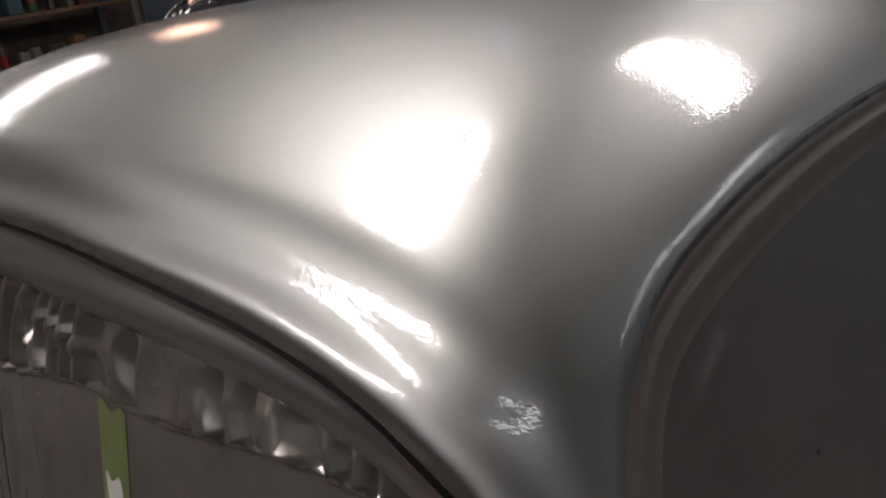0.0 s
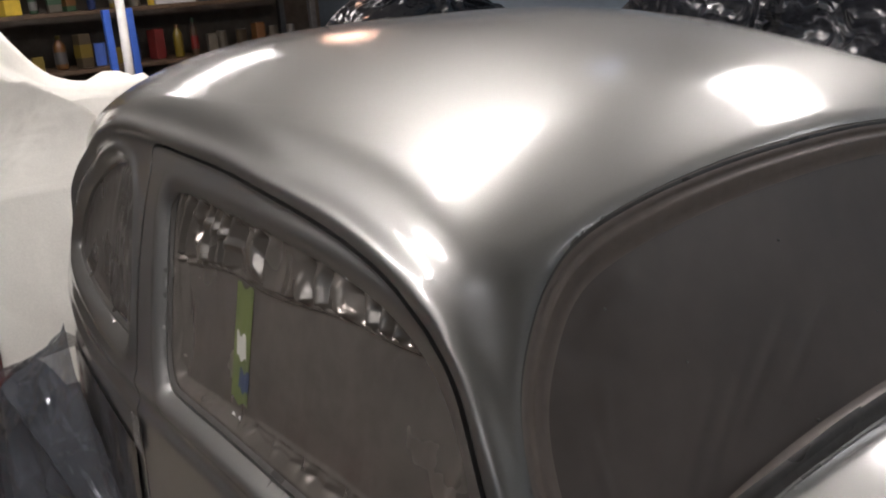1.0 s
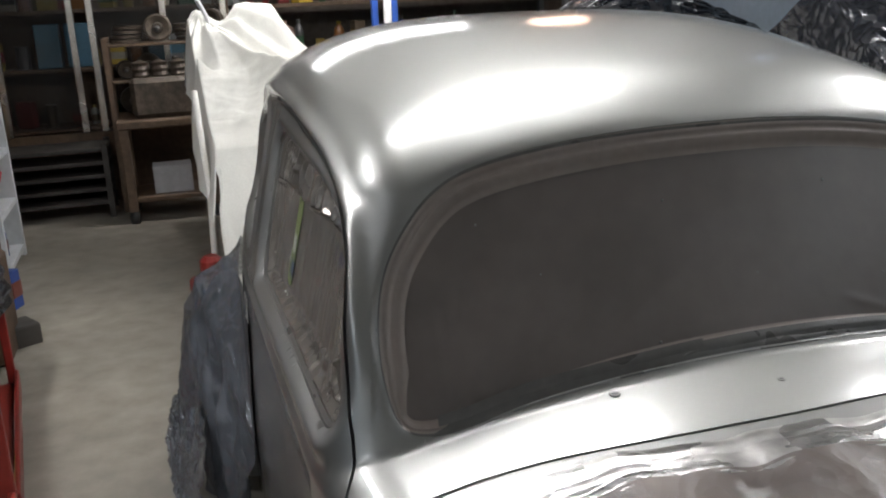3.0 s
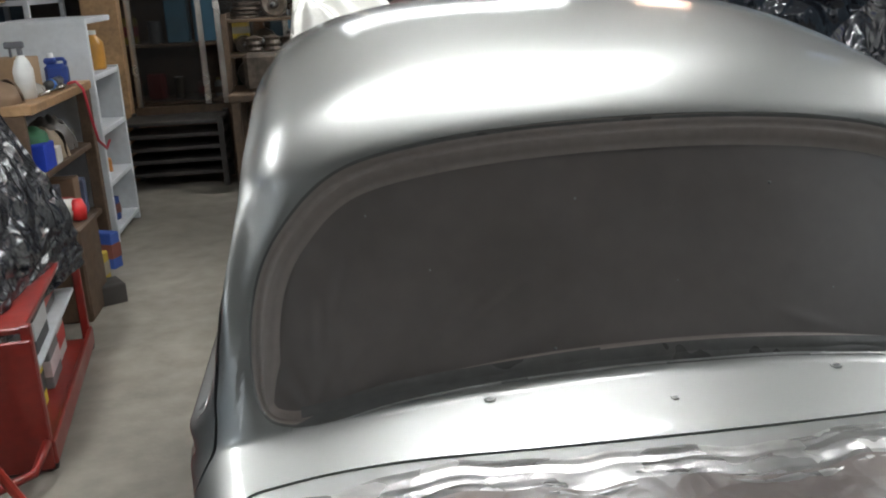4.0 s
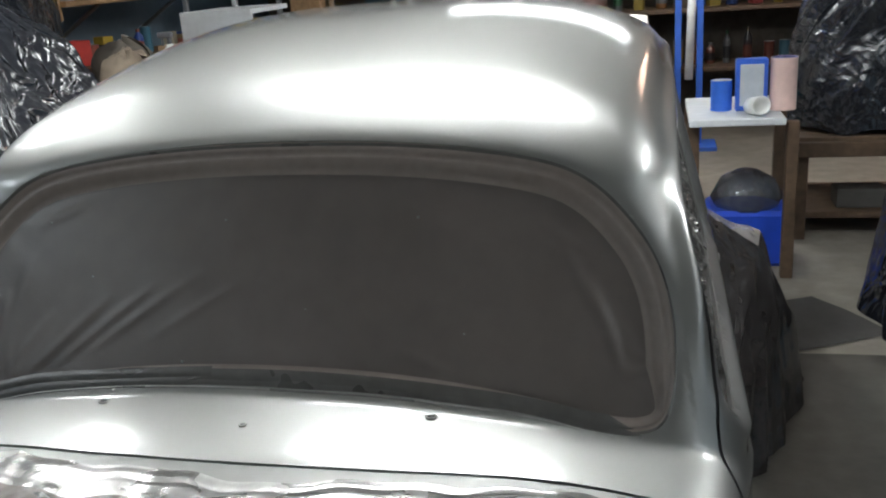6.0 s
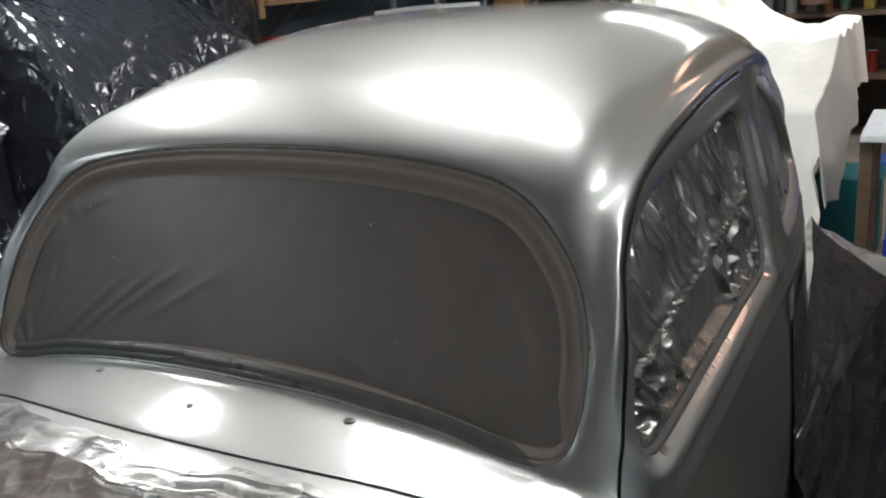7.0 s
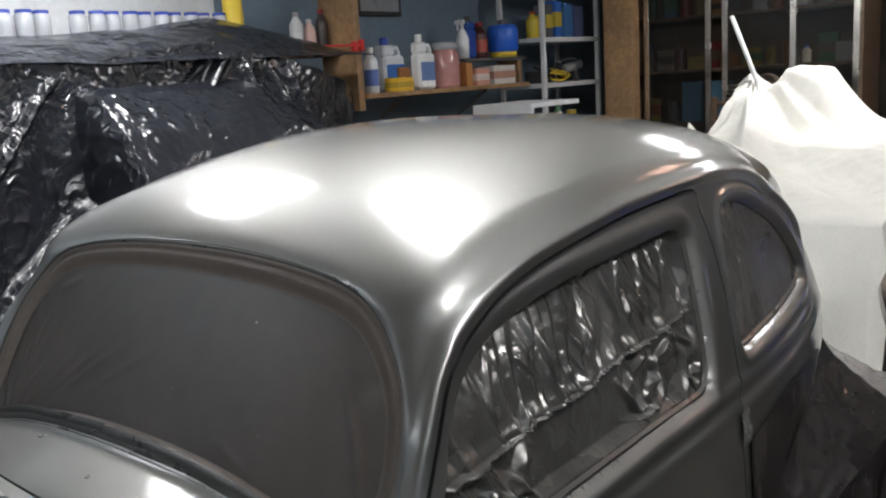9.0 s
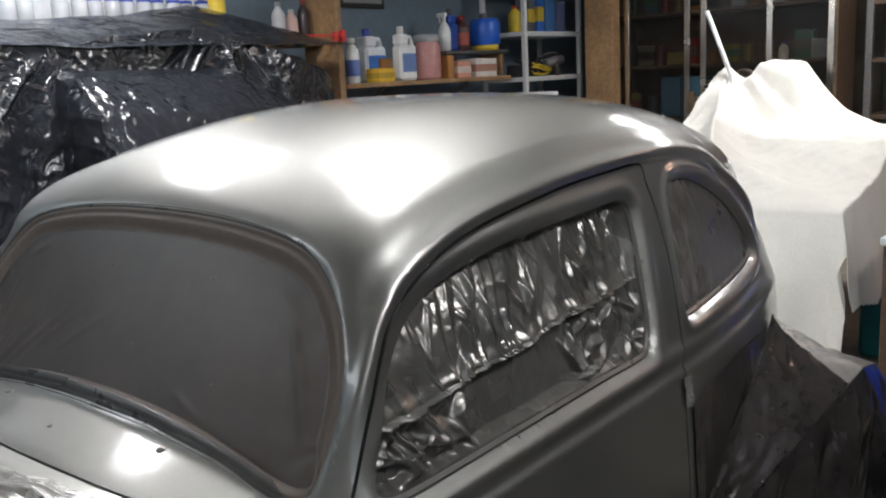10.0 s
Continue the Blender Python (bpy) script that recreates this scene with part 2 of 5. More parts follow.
def body(x, y, z):
    ax = np.abs(x)
    u = y - 1
    zc = 1.3345 - 0.0231 * u - 0.1875 * u ** 2 + 0.0712 * u ** 3 + 0.0133 * u ** 4 - 0.55 * np.clip(y - 1.45, 0, None) ** 2
    xr = np.maximum(0.6697 - 0.0846 * u - 0.2327 * u ** 2, np.where(y > 1.3, side_x(y, 1.08) - 0.012, 0.42))
    xr = xr + 0.045 * ease(0.62, 0.12, y)
    zb = 1.10 - 1.6 * np.clip(y - 1.6, 0, None) ** 2
    hgt = np.maximum(zc - zb, 0.03)
    g = (ax / xr) ** 3.26 + (np.clip(z - zb, 0, None) / hgt) ** 1.718
    dip = np.clip(zb - z, 0, None)
    f_roof = (np.maximum(g, 1e-6) ** 0.45 - 1) * 0.22 - 0.9 * dip * dip / (dip + 0.12)
    f_ws = (ws_y(x, z) - y) * 0.89
    f_side = (ax - side_x(y, z)) * 0.97
    front = ease(0.75, 0.10, y)
    f_side = f_side + 0.006 * front * ease(0.86, 1.26, z)
    top = smax(f_roof, f_ws, 0.075 + 0.05 * ease(0.60, 0.30, ax))
    cabin = smax(top, f_side, 0.024 + 0.056 * front)
    base = smax((z - cowl_z(x, y)) * 0.95, f_side, 0.065)
    tail = (y - 2.3)
    return smax(smin(cabin, base, 0.006), tail, 0.3), f_side


def on_body(d):
    """First crossing along directions d from the middle of the body."""
    lo = np.full(d.shape[:-1], 0.15)
    hi = np.full(d.shape[:-1], 2.6)
    for _ in range(34):
        m = (lo + hi) / 2
        f = body(CX + d[..., 0] * m, CY + d[..., 1] * m, CZ + d[..., 2] * m)[0]
        lo = np.where(f < 0, m, lo)
        hi = np.where(f < 0, hi, m)
    m = (lo + hi)[..., None] / 2
    return np.array([CX, CY, CZ]) + d * m


def normals(p):
    e = 1e-4
    g = [(body(*(p + e * np.eye(3)[k]).transpose(-1, *range(p.ndim - 1)))[0] - body(*(p - e * np.eye(3)[k]).transpose(-1, *range(p.ndim - 1)))[0]) for k in range(3)]
    n = np.stack(g, -1)
    return n / np.maximum(np.linalg.norm(n, axis=-1, keepdims=True), 1e-12)


def spline(points, n=240):
    """Closed smooth curve through corner points."""
    p = np.array(points, float)
    k = len(p)
    out = []
    per = n // k
    for i in range(k):
        a, b, c, d = p[(i - 1) % k], p[i], p[(i + 1) % k], p[(i + 2) % k]
        t = np.linspace(0, 1, per, endpoint=False)[:, None]
        out.append(0.5 * (2 * b + (c - a) * t + (2 * a - 5 * b + 4 * c - d) * t ** 2 + (3 * b - a - 3 * c + d) * t ** 3))
    return np.concatenate(out)


def sdf(px, py, poly):
    """Signed distance to a closed outline, negative inside."""
    shape = px.shape
    px, py = np.asarray(px, float).ravel(), np.asarray(py, float).ravel()
    lo, hi = poly.min(0) - 0.08, poly.max(0) + 0.08
    near = (px > lo[0]) & (px < hi[0]) & (py > lo[1]) & (py < hi[1])
    if not near.all():
        full = np.full(px.shape, 0.5)
        if near.any():
            full[near] = sdf(px[near], py[near], poly)
        return full.reshape(shape)
    dist = np.full(px.shape, 9.0)
    inside = np.zeros(px.shape, bool)
    q = np.roll(poly, -1, 0)
    for (ax, ay), (bx, by) in zip(poly, q):
        ex, ey = bx - ax, by - ay
        wx, wy = px - ax, py - ay
        t = np.clip((wx * ex + wy * ey) / (ex * ex + ey * ey + 1e-12), 0, 1)
        dist = np.minimum(dist, np.hypot(wx - ex * t, wy - ey * t))
        if ay != by:
            inside ^= ((ay > py) != (by > py)) & (px < ex * (py - ay) / ey + ax)
    return np.where(inside, -dist, dist).reshape(shape)


# outlines: windscreen in (x, z); doors and side windows in (y, z)
_half = [(0.0, 0.823), (0.20, 0.818), (0.38, 0.802), (0.49, 0.782), (0.555, 0.778), (0.590, 0.796), (0.604, 0.85), (0.601, 0.92), (0.583, 0.985), (0.548, 1.04), (0.49, 1.095), (0.42, 1.127), (0.30, 1.148), (0.15, 1.160), (0.0, 1.163)]
SCREEN = spline(_half + [(-x, z) for x, z in _half[-2:0:-1]], 280)
DOOR = spline([(1.01, 1.166), (0.85, 1.165), (0.70, 1.158), (0.60, 1.148), (0.50, 1.136), (0.41, 1.122), (0.335, 1.105), (0.272, 1.085), (0.217, 1.063), (0.178, 1.045), (0.150, 1.026), (0.126, 1.004), (0.102, 0.973), (0.078, 0.938), (0.050, 0.895), (0.025, 0.855), (0.0, 0.813), (-0.022, 0.78), (-0.046, 0.735),
               (-0.060, 0.68), (-0.065, 0.60), (-0.065, 0.40), (-0.03, 0.24), (0.3, 0.21), (0.7, 0.21), (0.95, 0.24), (1.0, 0.40), (1.0, 0.60), (1.002, 0.70), (1.021, 0.774), (1.041, 0.871), (1.051, 0.971), (1.043, 1.061), (1.028, 1.12)], 280)
PANE = spline([(0.905, 1.101), (0.80, 1.099), (0.69, 1.095), (0.58, 1.089), (0.49, 1.083), (0.40, 1.072), (0.310, 1.056), (0.230, 1.030), (0.175, 0.996), (0.130, 0.947), (0.092, 0.884), (0.057, 0.825), (0.056, 0.787), (0.10, 0.773), (0.25, 0.772),
               (0.40, 0.773), (0.55, 0.774), (0.70, 0.775), (0.82, 0.774), (0.872, 0.778), (0.898, 0.80), (0.918, 0.85), (0.936, 0.95), (0.946, 1.045), (0.938, 1.085)], 250)
QUARTER = spline([(1.128, 1.085), (1.17, 1.108), (1.25, 1.108), (1.36, 1.085), (1.47, 1.045), (1.58, 0.985), (1.665, 0.92), (1.70, 0.868), (1.69, 0.838), (1.62, 0.826), (1.50, 0.820), (1.35, 0.814), (1.20, 0.809), (1.10, 0.806), (1.082, 0.822), (1.09, 0.90), (1.108, 1.0)], 221)


RAIL = spline([(-0.046, 0.735), (0.0, 0.813), (0.050, 0.895), (0.102, 0.973), (0.126, 1.004), (0.150, 1.026), (0.178, 1.045), (0.217, 1.063), (0.272, 1.085), (0.335, 1.105), (0.41, 1.122), (0.50, 1.136), (0.60, 1.148), (0.70, 1.158), (0.85, 1.165), (1.01, 1.168),
               (1.15, 1.167), (1.30, 1.150), (1.45, 1.112), (1.60, 1.045), (1.72, 0.962), (1.785, 0.88), (1.80, 0.78), (1.75, 0.45), (0.9, 0.3), (0.0, 0.45)], 264)


def hood_y(x):
    a = np.abs(x)
    return -0.152 + 0.19 * smin(a, 0.47 + 0 * a, 0.16) ** 2 - 0.11 * smax(a - 0.49, 0 * a, 0.12) - 12 * np.clip(a - 0.59, 0, None) ** 2


def door_y(x, y, z):
    """y along the side, carried on round the front pillar."""
    w = np.clip((1.10 - z) / 0.06, 0, 1) * np.clip((0.40 - y) / 0.1, 0, 1)
    return y - w * np.clip(side_x(y, z) - np.abs(x), 0, 0.15)


def fields(p):
    x, y, z = p[..., 0], p[..., 1], p[..., 2]
    f, fs = body(x, y, z)
    flank = (np.abs(fs - f) < 0.05) & (np.abs(x) > 0.3)
    front = (y < 0.35) & (z > 0.7) & ~((np.abs(x) > 0.61))
    big = 0.5
    return {"screen": np.where(front, sdf(x, z, SCREEN), big), "door": np.where(flank, sdf(door_y(x, y, z), z, DOOR), big),
            "pane": np.where(flank, sdf(y, z, PANE), big), "quarter": np.where(flank, sdf(y, z, QUARTER), big),
            "hood": y - hood_y(x)}


def relief(p, f):
    """How far the skin stands proud of the smooth shape."""
    x, y, z = p[..., 0], p[..., 1], p[..., 2]
    d = np.zeros(x.shape)
    roll = lambda g, w, a: -a * np.clip(1 - g / (1.45 * w), 0, 1) ** 3
    d += roll(np.maximum(f["screen"], 0), 0.016, 0.0035)
    d += roll(np.maximum(f["pane"], 0), 0.021, 0.011)
    d += 0.0035 * np.exp(-((f["pane"] - 0.026) / 0.014) ** 2)
    d += roll(np.maximum(f["quarter"], 0), 0.020, 0.014)
    d += 0.006 * np.exp(-((f["quarter"] - 0.026) / 0.012) ** 2)
    upper = ease(0.80, 0.98, z) * ease(1.86, 1.70, y)
    rail = np.where(np.abs(x) > 0.42, sdf(door_y(x, y, z), z, RAIL), 0.5)
    d += upper * (0.015 * np.where(rail < 0.016, np.exp(-((rail - 0.016) / 0.013) ** 2), 0.80 * np.exp(-((rail - 0.016) / 0.017) ** 2) + 0.20 * np.exp(-((rail - 0.016) / 0.045) ** 2)))
    sill = (np.abs(x) > 0.6) * np.clip((y - 0.0) / 0.08, 0, 1) * np.clip((1.75 - y) / 0.15, 0, 1)
    d += sill * (0.005 * np.exp(-((z - 0.752) / 0.013) ** 2) - 0.005 * np.exp(-((z - 0.722) / 0.012) ** 2))
    return d


N = 320


def skin():
    """The body's points and triangles, with outlines falling on edges."""
    faces = [("x", 1), ("x", -1), ("y", -1), ("z", 1), ("y", 1)]
    P, G, T, base = [], [], [], 0
    t = np.linspace(-1, 1, N)
    uu, vv = np.meshgrid(t, t, indexing="ij")

    def dirs(axis, s, a, b):
        c = {"x": (s + 0 * a, a, b), "y": (a, s + 0 * a, b), "z": (a, b, s + 0 * a)}[axis]
        d = np.stack([c[0] * AX, c[1] * AY, c[2] * AZ], -1)
        return d / np.linalg.norm(d, axis=-1, keepdims=True)
    for axis, s in faces:
        u, v = uu.copy(), vv.copy()
        if axis != "z":
            v = np.where(v < 0, v * 0.55, v)
        done = np.zeros(u.shape, bool)
        for name in ("door", "pane", "quarter", "screen", "hood"):
            if axis == "z" or (axis == "y" and s > 0):
                break
            if (axis == "x") != (name in ("door", "pane", "quarter")) and name != "hood":
                continue
            for again in range(2):
                p = on_body(dirs(axis, s, u, v))
                g = fields(p)[name]
                gu, gv = np.gradient(g)
                uu1, uv1 = np.gradient(u)
                vu1, vv1 = np.gradient(v)
                q = np.maximum(gu * gu + gv * gv, 1e-12)
                hit = (np.abs(g) < 0.62 * np.maximum(np.abs(gu), np.abs(gv)) + 1e-9) & ((np.abs(g) < 0.03) & (q < 0.01)) & ~done
                hit[[0, -1], :] = False
                hit[:, [0, -1]] = False
                du, dv = -g * gu / q, -g * gv / q
                if again == 0:
                    first = hit
                hit = hit & first
                u = np.where(hit, u + du * uu1 + dv * uv1, u)
                v = np.where(hit, v + du * vu1 + dv * vv1, v)
            done |= first
        p = on_body(dirs(axis, s, u, v))
        f = fields(p)
        i = np.arange(N * N).reshape(N, N) + base
        a, b, c, d = i[:-1, :-1], i[1:, :-1], i[1:, 1:], i[:-1, 1:]
        key = np.full(p.shape[:2], 9.0)
        for g in f.values():
            key = np.minimum(key, np.abs(g))
        k1 = np.maximum(key[:-1, :-1], key[1:, 1:])
        k2 = np.maximum(key[1:, :-1], key[:-1, 1:])
        one = k1 <= k2
        tri = np.where(one[..., None, None], np.stack([np.stack([a, b, c], -1), np.stack([a, c, d], -1)], -2), np.stack([np.stack([a, b, d], -1), np.stack([b, c, d], -1)], -2))
        flip = {"x": s > 0, "y": s < 0, "z": True}[axis]
        tri = tri.reshape(-1, 3)
        if not flip:
            tri = tri[:, ::-1]
        P.append(p.reshape(-1, 3))
        G.append({n: g.reshape(-1) for n, g in f.items()})
        T.append(tri)
        base += N * N
    P = np.concatenate(P)
    G = {n: np.concatenate([g[n] for g in G]) for n in G[0]}
    return P, G, np.concatenate(T)


def cut(P, G, T, name):
    """Split the triangles that an outline still crosses."""
    g = G[name].copy()
    g[np.abs(g) < 2e-4] = 0
    lo, hi = g[T].min(1), g[T].max(1)
    cross = (lo < 0) & (hi > 0)
    extra_p, extra_g, tris, made = [], [], [], {}

    def at(i, j):
        k = (min(i, j), max(i, j))
        if k not in made:
            t = g[i] / (g[i] - g[j])
            made[k] = len(P) + len(extra_p)
            extra_p.append(P[i] + t * (P[j] - P[i]))
            extra_g.append({n: (0.0 if n == name else v[i] + t * (v[j] - v[i])) for n, v in G.items()})
        return made[k]
    for tri in T[cross]:
        for r in range(3):
            a, b, c = (int(tri[(r + q) % 3]) for q in range(3))
            if g[a] == 0 and g[b] * g[c] < 0:
                m = at(b, c)
                tris += [(a, b, m), (a, m, c)]
                break
            if g[a] * g[b] < 0 and g[a] * g[c] < 0:
                m, n = at(a, b), at(a, c)
                tris += [(a, m, n), (m, b, n), (b, c, n)]
                break
    if extra_p:
        way = np.array(extra_p) - np.array([CX, CY, CZ])
        P = np.concatenate([P, on_body(way / np.linalg.norm(way, axis=1, keepdims=True))])
        G = {n: np.concatenate([v, [e[n] for e in extra_g]]) for n, v in G.items()}
        T = np.concatenate([T[~cross], np.array(tris)])
    g = G[name]
    g[np.abs(g) < 2e-4] = 0
    return P, G, T


def weld(P, nrm, T):
    """Merge the seams between the patches."""
    _, first, inv = np.unique(np.round(P / 1e-4).astype(np.int64), axis=0, return_index=True, return_inverse=True)
    T = inv.reshape(-1)[T]
    ok = (T[:, 0] != T[:, 1]) & (T[:, 1] != T[:, 2]) & (T[:, 0] != T[:, 2])
    return P[first], nrm[first], T[ok]


def lipped(P, nrm, T, lip):
    """A mesh whose open edges turn inwards by a lip."""
    P, nrm, T = weld(P, nrm, T)
    e = np.concatenate([T[:, [0, 1]], T[:, [1, 2]], T[:, [2, 0]]])
    key = np.sort(e, 1)
    _, idx, count = np.unique(key, axis=0, return_index=True, return_counts=True)
    edge = e[idx[count == 1]]
    ids, inv = np.unique(edge, return_inverse=True)
    inv = inv.reshape(-1, 2)
    n, m = len(P), len(ids)
    verts = np.concatenate([P, P[ids] - 1e-5 * nrm[ids], P[ids] - lip * nrm[ids]])
    quads = [(n + b, n + a, n + m + a, n + m + b) for a, b in inv]
    return mesh_of(verts, [tuple(t) for t in T] + quads)


def submesh(P, T, use):
    t = T[use]
    ids, inv = np.unique(t, return_inverse=True)
    return P[ids], inv.reshape(-1, 3), ids


doors = {}


def build_car():
    car = empty("car", "rounded old car in fresh silver-grey paint with masked windows", "car")
    P, G, T = skin()
    for name in ("door", "pane", "quarter", "screen", "hood"):
        P, G, T = cut(P, G, T, name)
    nrm = normals(P)
    D = P + nrm * relief(P, G)[:, None]
    mid = lambda g: g[T].sum(1) / 3
    low = P[T][:, :, 2].min(1) < 0.0
    hole = (mid(G["pane"]) < 0) | (mid(G["quarter"]) < 0) | (mid(G["screen"]) < 0) | (mid(G["hood"]) < 0) | low
    door = mid(G["door"]) < 0
    v, t, ids = submesh(D, T, ~hole & ~door)
    place("body_shell", lipped(v, nrm[ids], t, 0.018), PAINT, car)
    for s in (1, -1):
        v, t, ids = submesh(D, T, ~hole & door & (P[T][:, :, 0].mean(1) * s > 0))
        # draw the edge in, to open a narrow gap round the door
        g = G["door"][ids]
        pull = 0.0056 * np.clip(1 + g / 0.016, 0, 1)
        e = 1e-3
        gap = lambda p: sdf(door_y(p[:, 0], p[:, 1], p[:, 2]), p[:, 2], DOOR)
        grad = np.stack([gap(v + e * np.eye(3)[k]) - gap(v - e * np.eye(3)[k]) for k in range(3)], -1)
        grad -= (grad * nrm[ids]).sum(1)[:, None] * nrm[ids]
        v = v - pull[:, None] * grad / np.maximum(np.linalg.norm(grad, axis=1), 1e-6)[:, None]
        doors[s] = place("door", lipped(v, nrm[ids], t, 0.016), PAINT, car)
        v, t, ids = submesh(P - 0.015 * nrm, T, (np.abs(mid(G["door"])) < 0.014) & ~hole & (P[T][:, :, 0].mean(1) * s > 0))
        place("door_seal", mesh_of(v, t), SEAL, car)
    return car, P, G, T


car, BODY_P, BODY_G, BODY_T = build_car()


def flank_point(y, z, s, depth=0.0):
    """Points on the body's side at (y, z), depth inside it."""
    y, z = np.asarray(y, float), np.asarray(z, float)
    lo, hi = side_x(y, z) - 0.05, side_x(y, z) + 0.03
    for _ in range(24):
        m = (lo + hi) / 2
        f = body(m, y, z)[0]
        lo, hi = np.where(f < 0, m, lo), np.where(f < 0, hi, m)
    return s * (np.maximum(lo, side_x(y, z) - 0.03) - depth), y, z


def ring_strip(outline, rows, fn, width=None):
    """A closed strip: rows of (offset outwards, depth) along an outline, mapped by fn."""
    n = len(outline)
    tan = np.roll(outline, -1, 0) - np.roll(outline, 1, 0)
    tan /= np.linalg.norm(tan, axis=1, keepdims=True) + 1e-9
    area = 0.5 * np.sum(outline[:, 0] * np.roll(outline[:, 1], -1) - np.roll(outline[:, 0], -1) * outline[:, 1])
    out = np.stack([tan[:, 1], -tan[:, 0]], 1) * (1 if area > 0 else -1)
    verts, faces = [], []
    for k, (o, d) in enumerate(rows):
        q = outline + out * (o if width is None else o * width(outline[:, 1])[:, None])
        verts.append(np.stack(fn(q[:, 0], q[:, 1], d), -1))
        if k:
            for i in range(n):
                j = (i + 1) % n
                faces.append(((k - 1) * n + i, (k - 1) * n + j, k * n + j, k * n + i))
    return mesh_of(np.concatenate(verts), faces)


def screen_point(x, z, depth):
    x, z = np.asarray(x, float), np.asarray(z, float)
    y0 = ws_y(x, z)
    lo, hi = np.full(x.shape, -0.08), np.full(x.shape, 0.16)
    for _ in range(26):
        m = (lo + hi) / 2
        f = body(x, y0 + 0.891 * m, z - 0.453 * m)[0]
        lo, hi = np.where(f > 0, m, lo), np.where(f > 0, hi, m)
    m = np.clip(lo, -0.03, 0.10) + depth
    return x, y0 + 0.891 * m, z - 0.453 * m


def film(outline, fn, n0, n1, margin, fold, material, name, label, rim=0.0, parent=None):
    """A taped film filling an outline, with folds."""
    a0, a1 = outline.min(0) - margin, outline.max(0) + margin

    def shape(u, v):
        d = fold(u, v)
        if rim:
            d = d + (rim - d) * np.clip(1.6 + sdf(u, v, outline) / 0.014, 0, 1)
        return fn(u, v, d)
    keep = lambda u, v: sdf(u, v, outline) < margin
    me = grid_mesh(shape, n0, n1, a0[0], a1[0], a0[1], a1[1], keep)
    return place(name, me, material, parent or car, label)


# windscreen: flange, tape border and dark film
place("windscreen_flange", ring_strip(SCREEN, [(0.004, 0.0060), (-0.003, 0.0076), (-0.0105, 0.0084), (-0.0112, 0.0118), (-0.0190, 0.0124), (-0.0212, 0.0100), (-0.0234, 0.0128), (-0.0335, 0.0146), (-0.0342, 0.0182), (-0.046, 0.0200)], screen_point, lambda z: 0.45 + 0.5 * np.clip((z - 0.80) / 0.06, 0, 1)), PAINT_IN, car, "grey overspray on the windscreen flange and tape")


place("windscreen_seam", ring_strip(SCREEN, [(0.0008, 0.0036), (-0.0012, 0.0044), (-0.0034, 0.0066)], screen_point), TAPE_DARK, car, "thin dark seam round the windscreen")
_lower = SCREEN[SCREEN[:, 1] < 0.84]
_lower = _lower[np.argsort(_lower[:, 0])]


def screen_foot(x):
    return np.interp(x, _lower[:, 0], _lower[:, 1])


def tape_band(x0, x1, a, b, depth, material, label, even=True):
    def fn(u, v):
        x = x0 + (x1 - x0) * u
        thin = np.clip((1 - np.abs(2 * u - 1)) / 0.10, 0.12, 1) if even else 1.0
        z = screen_foot(x) + a + (b - a) * v * thin + 0.0012 * np.sin(7 * u)
        d = depth - 0.0012 * np.sin(math.pi * v) + 0.0004 * np.sin(31 * u)
        return x, ws_y(x, z) + 0.891 * d, z - 0.453 * d
    return place("masking_tape", grid_mesh(fn, 140, 8), material, car, label)


tape_band(-0.565, 0.565, -0.004, 0.014, 0.0042, TAPE_DARK, "grey masking tape")
tape_band(-0.535, -0.09, 0.011, 0.025, 0.0024, TAPE_DARK, "grey masking tape with a loose end", False)
tape_band(-0.56, 0.56, -0.0055, -0.0015, 0.0024, TAPE, "silvery tape edge")
tape_band(-0.13, 0.545, 0.006, 0.022, 0.0032, TAPE_DARK, "grey masking tape")


def screen_fold(x, z):
    d = 0.0215 + 0 * x
    fan = lambda cx, cz, k, amp, reach: amp * np.sin(k * np.arctan2(z - cz, np.abs(x - cx) + 0.02)) * np.clip(1 - np.hypot(x - cx, z - cz) / reach, 0, 1)
    d += fan(-0.52, 0.76, 16, 0.0010, 0.40) + fan(-0.47, 0.72, 27, 0.0004, 0.34) + fan(0.56, 0.86, 9, 0.0008, 0.25) + fan(-0.52, 1.06, 9, 0.0007, 0.2) + fan(0.54, 1.04, 8, 0.0008, 0.22)
    d += 0.0015 * waves(x, z, 3, 5, 1.5, 4, 0.1)
    # single creases: middle, direction, half length, height
    for cx, cz, ang, half, h in ((-0.44, 0.87, 0.85, 0.07, 0.8), (-0.37, 0.88, 0.70, 0.11, 0.8), (-0.30, 0.90, 0.62, 0.12, 0.75), (-0.23, 0.92, 0.55, 0.13, 0.65), (-0.13, 0.93, 0.5, 0.11, 0.5), (-0.47, 0.95, 1.2, 0.06, 0.7),
                                 (-0.50, 0.90, 1.45, 0.05, 1.1), (0.50, 0.93, 2.0, 0.05, 1.6), (0.47, 0.97, 2.05, 0.06, 1.1), (0.52, 0.88, 1.9, 0.03, 1.3), (-0.40, 1.06, 0.35, 0.05, 0.8), (0.44, 1.03, 2.6, 0.05, 0.7), (0.25, 0.86, 2.8, 0.06, 0.5)):
        s = (x - cx) * math.cos(ang) + (z - cz) * math.sin(ang)
        t = -(x - cx) * math.sin(ang) + (z - cz) * math.cos(ang) + 0.15 * s * s
        d = d - 0.0026 * h * np.exp(-(t / 0.0075) ** 2) * np.clip(1 - (s / half) ** 2, 0, 1)
    return d


